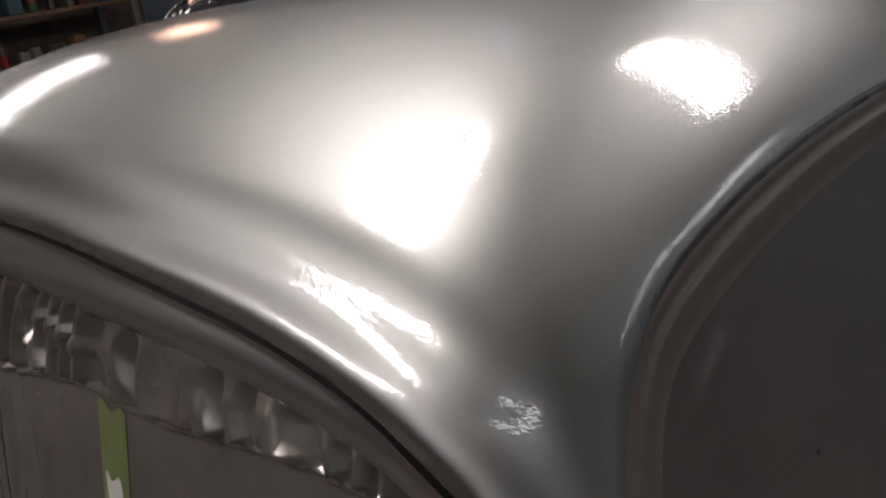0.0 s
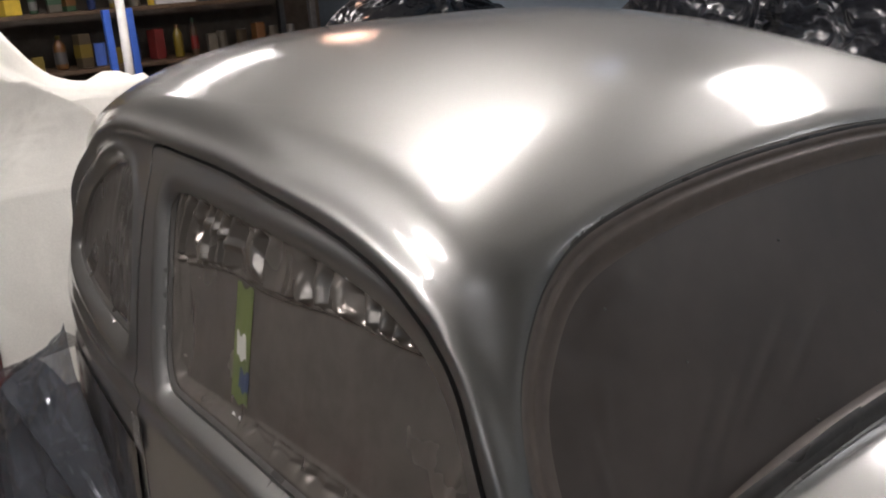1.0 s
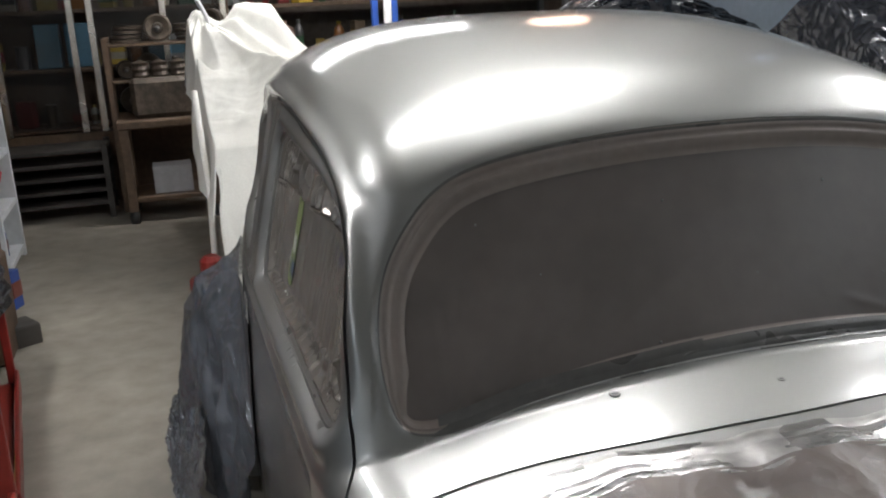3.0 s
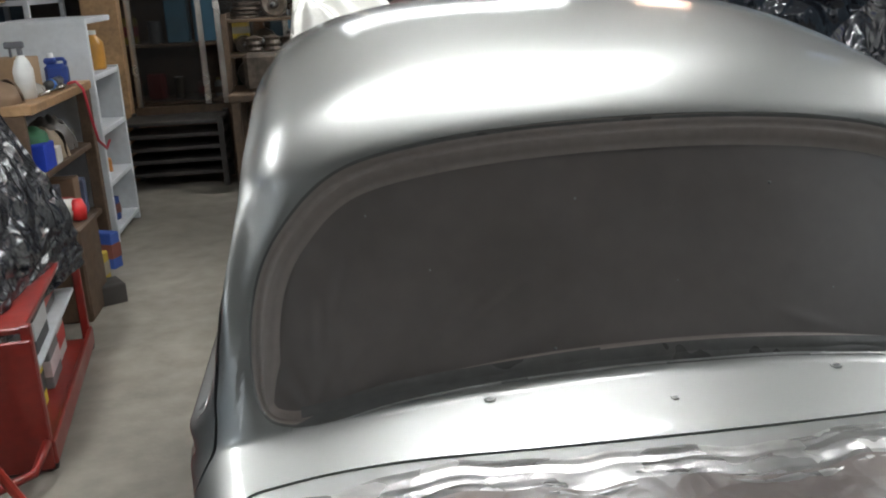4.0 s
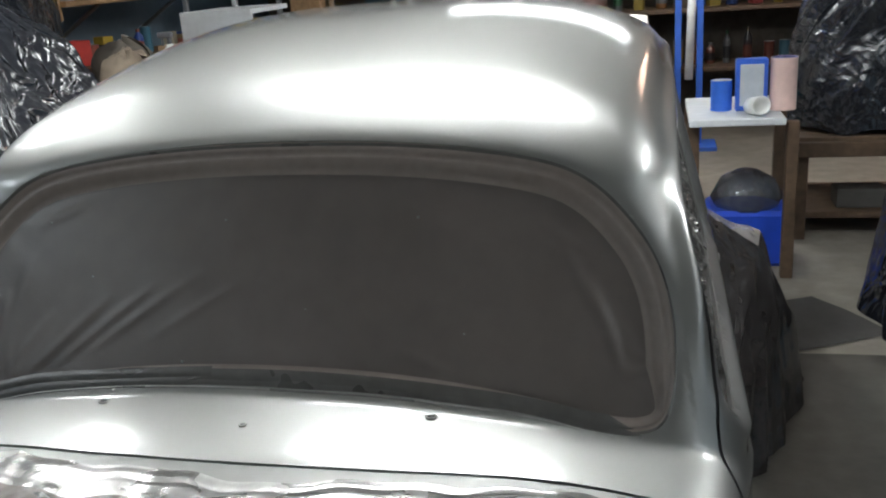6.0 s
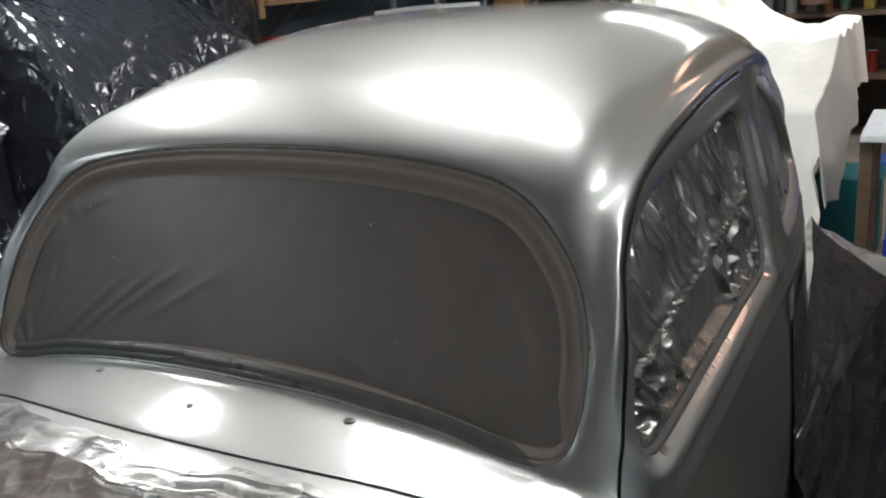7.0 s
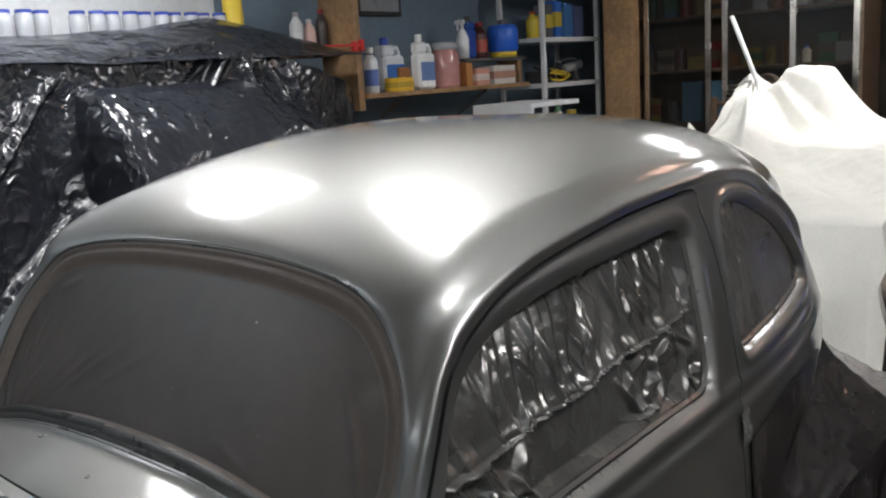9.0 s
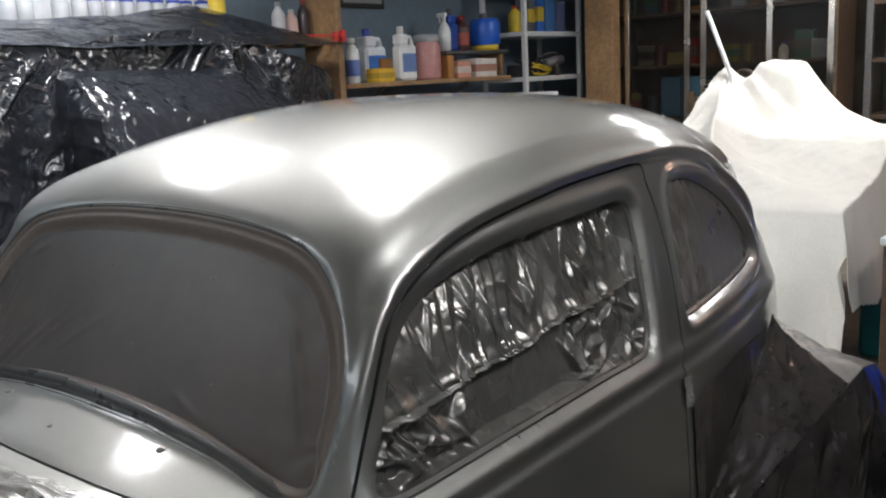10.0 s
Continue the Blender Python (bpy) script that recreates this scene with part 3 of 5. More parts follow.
film(SCREEN, screen_point, 220, 110, -0.010, screen_fold, FILM_DARK, "windscreen_film", "dark grey masking film, taped and slightly creased")
for fx, fz, r in ((0.223, 1.057, 0.0028), (-0.153, 0.852, 0.003), (-0.095, 1.055, 0.0025), (0.30, 0.90, 0.002), (-0.33, 0.97, 0.002), (0.05, 0.93, 0.0015), (-0.42, 1.05, 0.0028)):
    bm = bmesh.new()
    p = screen_point(np.array(fx), np.array(fz), 0.0205)
    bmesh.ops.create_icosphere(bm, subdivisions=1, radius=r, matrix=Matrix.Translation([float(c) for c in p]))
    part("paint_fleck", bm, PAINT, car)

for s in (1, -1):
    place("door_window_rim", ring_strip(PANE, [(0.0, 0.0130), (-0.003, 0.0155), (-0.006, 0.0182)], lambda y, z, d, s=s: flank_point(y, z, s, d)), TAPE_DARK, doors[s])
    place("quarter_window_rim", ring_strip(QUARTER, [(0.0, 0.0158), (-0.003, 0.0180), (-0.006, 0.0210)], lambda y, z, d, s=s: flank_point(y, z, s, d)), TAPE_DARK, car)


def crease(y, z, seed, count, slant, width, box):
    """Sharp ridges scattered over a stretch of film, most of them upright."""
    rng = np.random.RandomState(seed)
    out = 0 * y
    for _ in range(count):
        cy, cz = rng.uniform(box[0], box[1]), rng.uniform(box[2], box[3])
        a, half, h = math.pi / 2 + rng.normal(0, slant), rng.uniform(0.02, 0.09), rng.uniform(0.3, 1.0)
        q = (y - cy) * math.cos(a) + (z - cz) * math.sin(a)
        t = -(y - cy) * math.sin(a) + (z - cz) * math.cos(a) + 1.5 * q * q
        w = width * rng.uniform(0.6, 1.5)
        out = out + h * np.clip(1 - np.abs(t) / w, 0, 1) * np.clip(1 - (q / half) ** 2, 0, 1)
    return out


def pleats(y, z, seed, line):
    w = y * 17 + 0.9 * np.sin(y * 13 + seed) + 0.5 * np.sin(z * 21 + 3 * y) + 0.3 * np.sin(y * 41)
    p = np.abs((w % 1) - 0.5) * 2
    return p ** 1.1, np.clip((z - line) / 0.012, 0, 1)


def fold_left(y, z):
    line = 0.866 + 0.075 * (y - 0.08) + 0.003 * np.sin(23 * y)
    p, top = pleats(y, z, 1.0, line)
    hem = np.exp(-((z - line) / 0.0035) ** 2)
    sag = np.clip((z - line) / 0.16, 0, 1)
    upper = 0.034 + 0.016 * sag - 0.008 * p - 0.010 * crease(y, z, 11, 80, 0.28, 0.0065, (0.1, 0.93, 0.88, 1.09)) + 0.006 * waves(y, 0.35 * z, 15, 9, 5, 16, 1.0)
    rough = np.clip((y - 0.60) / 0.06, 0, 1) + np.clip((0.34 - y) / 0.06, 0, 1)
    lower = 0.040 - 0.030 * np.clip(rough, 0, 1) * np.abs(waves(y, 0.9 * z, 19, 7, 4, 10, 1.0)) - 0.018 * crease(y, z, 13, 26, 0.9, 0.009, (0.62, 0.92, 0.78, 0.92)) - 0.016 * crease(y, z, 17, 14, 1.1, 0.012, (0.08, 0.32, 0.78, 0.87)) + 0.004 * waves(y, z, 22, 5, 2, 6, 0.4)
    return np.where(z > line, upper, lower) - 0.010 * hem - 0.006 * np.exp(-((z - line - 0.01) / 0.012) ** 2)


def fold_right(y, z):
    line = 1.0 - 0.04 * (y - 0.6) + 0.004 * np.sin(19 * y)
    foot = 0.806 + 0.008 * np.sin(5 * y) - 0.01 * np.clip(y - 0.5, 0, 1)
    p, top = pleats(y, z, 2.2, line)
    hem = np.exp(-((z - line) / 0.004) ** 2) + 0.5 * np.exp(-((z - foot) / 0.003) ** 2) * np.clip((0.62 - y) / 0.05, 0, 1)
    low = np.clip((foot - z) / 0.008, 0, 1)
    ends = np.clip((y - 0.84) / 0.05, 0, 1) + np.clip((0.17 - y) / 0.05, 0, 1)
    busy = np.clip(np.maximum(np.maximum(top, 0.35 * low), 0.5 * ends), 0, 1)
    return 0.036 - 0.020 * p * busy - 0.018 * busy * crease(y, z, 31, 50, 0.7, 0.010, (0.07, 0.93, 0.78, 1.09)) + 0.0035 * waves(y, 0.12 * z, 5, 6, 3, 9, 0.3) + 0.0008 * waves(y, 0.05 * z, 7, 6, 10, 26, 0.3) - 0.006 * hem


film(PANE, lambda y, z, d: flank_point(y, z, 1, d), 380, 170, 0.004, lambda y, z: np.maximum(fold_left(y, z), 0.014), FILM_CRINKLE, "door_window_film", "dark crinkled masking film with a folded hem", 0.0195, doors[1])
film(PANE, lambda y, z, d: flank_point(y, z, -1, d), 380, 170, 0.004, lambda y, z: np.maximum(fold_right(y, z), 0.014), FILM_BROWN, "door_window_film", "brownish masking film, pleated along its top", 0.0195, doors[-1])


def patch(name, y0, y1, z0, z1, skew, material, label, side=-1, depth=-0.0012):
    me = grid_mesh(lambda u, v: flank_point(y0 + (y1 - y0) * u + skew * v, z0 + (z1 - z0) * v + 0.004 * np.sin(9 * u), side, np.maximum(fold_right(y0 + (y1 - y0) * u + skew * v, z0 + (z1 - z0) * v), 0.014) + depth), 24, 40)
    return place(name, me, material, doors[side], label)


patch("green_scrap", 0.640, 0.700, 0.815, 0.985, 0.015, plastic((0.13, 0.16, 0.06), 0.4), "dull green scrap behind the film")
patch("blue_scrap", 0.640, 0.675, 0.835, 0.865, 0.0, plastic((0.05, 0.07, 0.13), 0.5), "dark blue scrap", -1, -0.0024)
patch("white_scrap", 0.655, 0.690, 0.880, 0.915, 0.01, plastic((0.5, 0.5, 0.46), 0.5), "pale scrap of paper", -1, -0.0024)
patch("white_scrap", 0.650, 0.680, 0.779, 0.796, 0.0, plastic((0.75, 0.75, 0.72), 0.5), "white scrap of paper", -1, -0.003)
def fold_quarter(y, z):
    p = pleats(y, z, 3, 0.5)[0]
    near = np.clip((1.34 - y) / 0.12, 0, 1)
    return 0.026 - near * (0.014 * p + 0.012 * crease(y, z, 51, 26, 0.3, 0.010, (1.08, 1.34, 0.80, 1.09))) + 0.002 * waves(y, z, 21, 5, 2, 6, 0.4)


for s in (1, -1):
    film(QUARTER, lambda y, z, d, s=s: flank_point(y, z, s, d), 150, 80, 0.004, lambda y, z: np.maximum(fold_quarter(y, z), 0.012), FILM_GREY, "quarter_window_film", "dark grey masking film, pleated beside the pillar", 0.022)

# cowl holes
for hx, hy, r in ((0.264, -0.031, 0.006), (-0.264, -0.031, 0.006), (-0.006, -0.08, 0.004)):
    bm = bmesh.new()
    z = float(cowl_z(np.array(hx), np.array(hy)))
    lathe_bm([(r * 1.5, -0.001), (r * 1.45, 0.0014), (r, 0.0016), (r * 0.9, -0.0015)], 16, (hx, hy, z), bm)
    part("spindle_hole", bm, PAINT, car, "raised lip of a wiper spindle hole", True)
    part("hole_plug", lathe_bm([(0, 0.0008), (r, 0.0006)], 12, (hx, hy, z)), SEAL, car)


# front lid under its masking sheet
def top_z(x, y):
    """Height of the body's top at (x, y)."""
    x, y = np.broadcast_arrays(np.asarray(x, float), np.asarray(y, float))
    lo, hi = np.full(x.shape, 0.45), np.full(x.shape, 0.90)
    for _ in range(22):
        m = (lo + hi) / 2
        f = body(x, y, m)[0]
        lo, hi = np.where(f < 0, m, lo), np.where(f < 0, hi, m)
    return lo


def lid_z(x, y):
    t = np.clip(hood_y(x) - y, 0, None)
    return top_z(x, hood_y(x)) - 0.0008 - 0.03 * t - 0.42 * t ** 2 - 0.25 * np.abs(x) ** 3 * np.clip(t * 4, 0, 1)


lid = grid_mesh(lambda u, v: (u * 0.655, hood_y(u * 0.655) - 0.0016 - 0.75 * v ** 2, lid_z(u * 0.655, hood_y(u * 0.655) - 0.75 * v ** 2) - 0.0025 * np.clip(1 - v * v / 0.006, 0, 1) ** 2), 120, 90, -1, 1, 0, 1)
place("front_lid", lid, PAINT, car)
place("lid_seal", grid_mesh(lambda u, v: (u * 0.66, hood_y(u * 0.66) - v, top_z(u * 0.66, hood_y(u * 0.66)) - 0.010), 80, 3, -1, 1, -0.01, 0.02), SEAL, car)


def sheet_edge(x):
    return 0.030 + 0.008 * np.sin(9 * x + 1) + 0.006 * np.sin(23 * x) + 0.003 * np.sin(61 * x)


def foil_band(u, v):
    x = u * 0.675
    y = hood_y(np.clip(x, -0.65, 0.65)) - 0.007 - sheet_edge(x) - v
    ridge = np.abs(waves(x * 0.10 + 0.25 * v, v * 1.5, 8, 9, 3, 12, 0.3)) * np.clip(v / 0.02, 0.25, 1)
    gather = np.clip((v - 0.05) / 0.03, 0, 1) * np.abs(waves(x + 0.3 * v, 0 * v, 28, 6, 6, 24, 0.8))
    z = lid_z(np.clip(x, -0.65, 0.65), y) + 0.006 + 0.011 * ridge + 0.006 * gather + 0.0015 * waves(x, v, 18, 5, 5, 14, 0.5) + 0.004 * np.exp(-((v - 0.078) / 0.004) ** 2)
    return x, y, z - 0.2 * np.clip(np.abs(x) - 0.63, 0, None)


place("masking_band", grid_mesh(foil_band, 260, 40, -1, 1, 0, 0.085), FOIL, car, "crumpled silvered plastic taped along the lid")


def cover(u, v):
    x = u * 0.70
    y = hood_y(np.clip(x, -0.65, 0.65)) - 0.007 - sheet_edge(x) - 0.07 - v
    z = lid_z(np.clip(x, -0.65, 0.65), y) + 0.012 + 0.012 * waves(x, v, 9, 7, 2, 8, 0.6)
    return x, y, z - 0.6 * np.clip(np.abs(x) - 0.58, 0, None)


place("lid_cover", grid_mesh(cover, 160, 90, -1, 1, 0, 0.60), BROWN_SHEET, car, "brown plastic sheet laid over the front lid")


# crumpled tape over the door latches
for s in (1, -1):
    me = grid_mesh(lambda u, v, s=s: flank_point(1.0 + 0.035 * (u - 0.5) + 0.006 * np.sin(5 * v), 0.625 + 0.075 * v, s, -0.006 - 0.008 * np.abs(waves(u * 0.1, v * 0.2, 7, 5, 20, 50, 0.7))), 14, 22)
    place("latch_tape", me, TAPE, doors[s], "crumpled tape over the door latch")


# film over the lower quarter panels
for s in (1, -1):
    def skirt(u, v, s=s):
        y, z = 1.03 + 0.80 * u, 0.12 + (0.50 + 0.03 * np.sin(4 * u)) * v
        d = -0.004 - 0.010 * np.abs(waves(y + 0.4 * z, 0.7 * z - 0.3 * y, 141 + s, 7, 1.5, 6, 0.8)) * np.clip((1 - v) * 8, 0, 1)
        return flank_point(y, z, s, d)
    place("quarter_film", grid_mesh(skirt, 90, 60), DARK_SHEET, car, "smoky creased film over the quarter panel")


# crumpled ends of the masking film beside the scuttle
for s, cx in ((1, 0.745), (-1, -0.80)):
    clump = grid_mesh(lambda u, v, s=s, cx=cx: (cx + 0.060 * np.cos(u) * np.sin(v) * (1 + 0.5 * waves(u, v, 161 + s, 6, 0.5, 2.0, 0.9)), 0.08 + 0.06 * np.sin(u) * np.sin(v) * (1 + 0.5 * waves(u, v, 165 + s, 6, 0.5, 2.0, 0.9)), 0.515 + 0.065 * np.cos(v) * (1 + 0.6 * waves(u, v, 169, 6, 0.5, 2.2, 0.9))), 48, 24, 0, 2 * math.pi, 0.02, 3.1)
    place("film_end", clump, FILM_BROWN, car, "crumpled brownish end of masking film")


# rear wings, mostly hidden under plastic
for s in (1, -1):
    wing = grid_mesh(lambda u, v, s=s: (s * (0.68 + 0.19 * np.sin(u) ** 0.7 * np.sin(v) ** 0.8), 1.80 - 0.56 * np.cos(u), 0.06 + 0.42 * np.sin(u) ** 0.5 * np.cos(v)), 40, 20, 0.03, math.pi - 0.03, 0.0, math.pi / 2)
    place("rear_wing", wing, GREY_METAL, car, "grey primed rear wing")



# ---- the garage ----
X0, X1, Y0, Y1 = -2.95, 3.05, -3.6, 6.9
structure("floor", box_bm(X1 - X0 + 0.4, Y1 - Y0 + 0.4, 0.1, 0, ((X0 + X1) / 2, (Y0 + Y1) / 2, -0.1)), CONCRETE, "worn grey-brown concrete garage floor")
# Unseen ceiling, whitened so that more lamp light bounces back down
structure("ceiling", box_bm(X1 - X0 + 0.4, Y1 - Y0 + 0.4, 0.1, 0, ((X0 + X1) / 2, (Y0 + Y1) / 2, CEIL)), CEILING, "pale ceiling board")
structure("wall_west", box_bm(0.12, Y1 - Y0, CEIL, 0, (X0 - 0.06, (Y0 + Y1) / 2, 0)), BLUE_WALL, "blue-grey painted garage wall")
structure("wall_east", box_bm(0.12, Y1 - Y0, CEIL, 0, (X1 + 0.06, (Y0 + Y1) / 2, 0)), BLUE_WALL, "blue-grey painted garage wall")
structure("wall_north", box_bm(X1 - X0 + 0.24, 0.12, CEIL, 0, ((X0 + X1) / 2, Y1 + 0.06, 0)), DARK_WALL, "dark boarded back wall")
# Never in view; its pale colour is chosen to reflect light onto the car
structure("wall_south", box_bm(X1 - X0 + 0.24, 0.12, CEIL, 0, ((X0 + X1) / 2, Y0 - 0.06, 0)), CEILING, "pale painted front wall")


def ceiling_lamp(x, y, sx, sy, watts, color=(1, 0.985, 0.965)):
    lamp = empty("ceiling_lamp", "white ceiling light fitting with a glowing diffuser", "lamp", "ceiling lamps", (x, y, CEIL))
    bm = box_bm(sx + 0.05, sy + 0.05, 0.05, 0.006, (0, 0, -0.05))
    part("housing", bm, WHITE_PAINT, lamp)
    strength = watts / (sx * sy) / math.pi
    d = part("diffuser", box_bm(sx, sy, 0.02, 0.004, (0, 0, -0.072)), mat("lamp_glow", color, 0.5, emit=strength), lamp, "glowing diffuser")
    return lamp


ceiling_lamp(-0.02, 0.90, 1.16, 0.13, 25)
ceiling_lamp(0.2, 4.62, 1.75, 0.28, 30)
ceiling_lamp(1.85, 4.6, 0.36, 0.30, 6, (1, 0.62, 0.45))
ceiling_lamp(2.00, 0.65, 0.25, 0.85, 23)
ceiling_lamp(-1.80, 1.08, 0.23, 0.90, 25)
ceiling_lamp(1.72, 1.75, 0.14, 0.08, 0.12, (0.65, 0.75, 1))
# Two unseen fill lights, added to brighten the windscreen film from the front
ceiling_lamp(-2.45, -1.65, 0.22, 2.0, 13, (0.95, 0.98, 1.0))
ceiling_lamp(2.45, -1.65, 0.22, 2.0, 10, (0.95, 0.98, 1.0))


# ---- sheets ----
def hung_sheet(name, label, path, z_top, z_bot, seed, material, depth=0.12, nu=150, nv=80, flare=0.15, fine=0.03, ridges=(), lumps=0.02):
    """A heavy sheet hanging along a plan path, with folds."""
    pts = np.array(path, float)
    seg = np.r_[0, np.cumsum(np.linalg.norm(np.diff(pts, axis=0), axis=1))]
    top = np.array(z_top, float)

    def fn(u, v):
        s = u * seg[-1]
        x, y = np.interp(s, seg, pts[:, 0]), np.interp(s, seg, pts[:, 1])
        dx, dy = np.interp(s + 0.01, seg, pts[:, 0]) - np.interp(s - 0.01, seg, pts[:, 0]), np.interp(s + 0.01, seg, pts[:, 1]) - np.interp(s - 0.01, seg, pts[:, 1])
        ln = np.hypot(dx, dy) + 1e-9
        zt = np.interp(u, np.linspace(0, 1, len(top)), top)
        z = zt + (z_bot - zt) * v
        off = depth * (0.25 + v) * waves(s, 0.25 * z, seed, 5, 0.8, 2.5, 0.3) + fine * waves(s, z, seed + 1, 8, 2.0, 8.0, 0.75) + flare * v * v
        for s0, run, amp, wide in ridges:
            off = off + amp * np.exp(-((s - s0 - run * v) / (wide * (0.4 + v))) ** 2) * np.clip(v * 6, 0, 1)
        return x + dy / ln * off, y - dx / ln * off, z + lumps * waves(s, z, seed + 2, 4, 1.2, 4, 0.3) * (1 - v)
    ob = place(name, grid_mesh(fn, nu, nv), material)
    return tagged(ob, label, "plastic sheet")


# covered bench along the west side
hung_sheet("black_sheet", "glossy black plastic sheet draped over a tall bench", [(-2.86, -1.2), (-2.2, -0.6), (-2.10, 0.6), (-2.15, 1.7), (-2.1, 2.4), (-2.3, 2.9), (-2.9, 3.02)], [1.5, 1.55, 1.55, 1.58, 1.66, 1.46, 1.2], 0.03, 31, BLACK_SHEET, 0.07, 420, 150, 0.15, 0.024, ((3.45, -1.3, 0.10, 0.05), (3.5, 0.15, 0.10, 0.04), (3.6, 0.9, 0.06, 0.05), (1.6, -0.5, 0.05, 0.06), (3.4, -2.1, 0.07, 0.035), (3.3, -0.6, 0.05, 0.03), (2.6, -1.4, 0.05, 0.03), (2.2, -0.9, 0.05, 0.035), (3.75, 0.5, 0.05, 0.03)))
crest = lambda y: np.interp(y, [-1.1, 1.2, 1.7, 2.15, 2.5, 2.7, 2.9], [1.68, 1.70, 1.735, 1.79, 1.73, 1.67, 1.58])
top = grid_mesh(lambda u, v: (-2.60 + u * 0.50, -1.1 + 4.0 * v, np.minimum(1.58, crest(-1.1 + 4.0 * v)) + (crest(-1.1 + 4.0 * v) - 1.56) * (1 - u ** 1.6) + 0.03 * waves(u * 0.5, v * 4.0, 44, 8, 1.0, 6, 0.7)), 60, 240)
tagged(place("black_sheet", top, BLACK_SHEET), "crumpled black plastic sheet over the bench top", "plastic sheet")
BAG_X = [-2.20, -1.98, -1.79, -1.69, -1.59, -1.51, -1.455, -1.44, -1.435, -1.43]
BAG_Z = [1.36, 1.33, 1.20, 1.06, 0.88, 0.72, 0.58, 0.50, 0.44, 0.385]


def bag(u, v):
    k = v * (len(BAG_X) - 1)
    at = np.arange(len(BAG_X))
    y = 1.10 + 1.44 * u
    ends = np.clip((1 - u) / 0.22, 0, 1) ** 0.6
    shut = np.clip(u / 0.05, 0, 1) ** 0.5
    w = np.abs(waves(y + 0.5 * v, 1.3 * v - 0.4 * y, 54, 9, 1.0, 5, 0.85))
    fine = waves(y, 1.3 * v, 55, 7, 4, 11, 0.8)
    x = np.interp(k, at, BAG_X) + 0.05 * np.sin(2.2 * y + 1.2)
    z = np.interp(k, at, BAG_Z) + 0.16 * ease(2.35, 1.9, y) * (1 - v) ** 3
    w = w * (0.35 + 0.65 * v)
    return -2.22 + (x + 2.22) * ends * (0.15 + 0.85 * shut) + 0.06 * w - 0.02 + 0.010 * fine, y, z - 0.16 * (1 - ends) * np.cos(math.pi / 2 * v) + 0.03 * w * (1 - 0.6 * v) + 0.008 * fine


tagged(place("black_sheet", grid_mesh(bag, 190, 150), BLACK_SHEET), "crumpled black plastic sheet bulging down over the cart", "plastic sheet")
# covered rack along the east side, and a bundle on a low bench behind it
hung_sheet("black_sheet", "glossy black plastic sheet hung over a rack", [(2.0, 2.25), (1.33, 2.0), (1.36, 1.6), (1.55, 1.0), (1.8, 0.2), (2.2, -0.4)], [0.94, 1.0, 1.5, 1.75, 1.75, 1.7], 0.22, 63, BLACK_SHEET, 0.08, 220, 110, 0.05, 0.02, ((0.9, 0.2, 0.06, 0.05), (1.6, -0.3, 0.06, 0.05)))
def bundle(u, v):
    c, q = np.cos(u), np.sin(u)
    r = 1 / (np.abs(c) ** 3 + np.abs(q) ** 3) ** (1 / 3) * np.sin(v) ** 0.6
    w = np.abs(waves(1.2 * c * r + 0.5 * v, q * r - 0.7 * v, 64, 8, 1.0, 4.5, 0.9))
    x, y = 1.98 + 0.74 * r * c, 3.66 + 0.36 * r * q
    z = 0.52 + (0.80 + 0.10 * np.sin(4 * x + 1)) * np.maximum(np.cos(v), 0) ** 0.55
    return x + 0.10 * w * c, y + 0.14 * w * q, z + 0.06 * waves(x, y, 66, 7, 1.5, 6, 0.8)


rack_e = empty("drying_rack", "dark steel rack on castors under a black sheet", "rack", at=(1.85, 0.9, 0))
for px, py in ((-0.42, 0.86), (-0.05, -0.9), (0.45, 1.0), (0.6, -0.9)):
    part("post", box_bm(0.035, 0.035, 1.30 if py < 0 else 0.92, 0.003, (px, py, 0.06)), GREY_METAL, rack_e)
    part("castor", lathe_bm([(0, 0), (0.025, 0), (0.03, 0.03), (0.025, 0.06), (0, 0.06)], 12, (px, py, 0)), SEAL, rack_e, "black castor", True)
part("rail", tube_bm([(-0.42, 0.86, 0.16), (-0.05, -0.9, 0.16)], 0.014), GREY_METAL, rack_e, smooth=True)
part("rail", tube_bm([(-0.42, 0.86, 0.93), (0.45, 1.0, 0.93)], 0.014), GREY_METAL, rack_e, smooth=True)
part("rail", tube_bm([(-0.05, -0.9, 1.33), (0.6, -0.9, 1.33)], 0.014), GREY_METAL, rack_e, smooth=True)
lump = grid_mesh(bundle, 180, 80, 0, 2 * math.pi, 0.02, 1.57)
tagged(place("black_parcel", lump, BLACK_SHEET), "bundle wrapped in glossy black plastic on a low bench", "bundle")
low_bench = empty("low_bench", "rough low wooden bench with a slatted shelf", "bench", at=(1.75, 3.65, 0))
part("top", box_bm(1.1, 0.7, 0.04, 0.004, (0, 0, 0.47)), DIMMED_WOOD, low_bench)
part("front_rail", box_bm(1.1, 0.04, 0.07, 0.004, (0, -0.36, 0.42)), DIMMED_WOOD, low_bench)
part("shelf_board", box_bm(1.05, 0.6, 0.03, 0.004, (0, 0, 0.10)), DIMMED_WOOD, low_bench)
for px in (-0.5, 0.5):
    for py in (-0.3, 0.3):
        part("leg", box_bm(0.07, 0.07, 0.47, 0.004, (px, py, 0)), DIMMED_WOOD, low_bench)


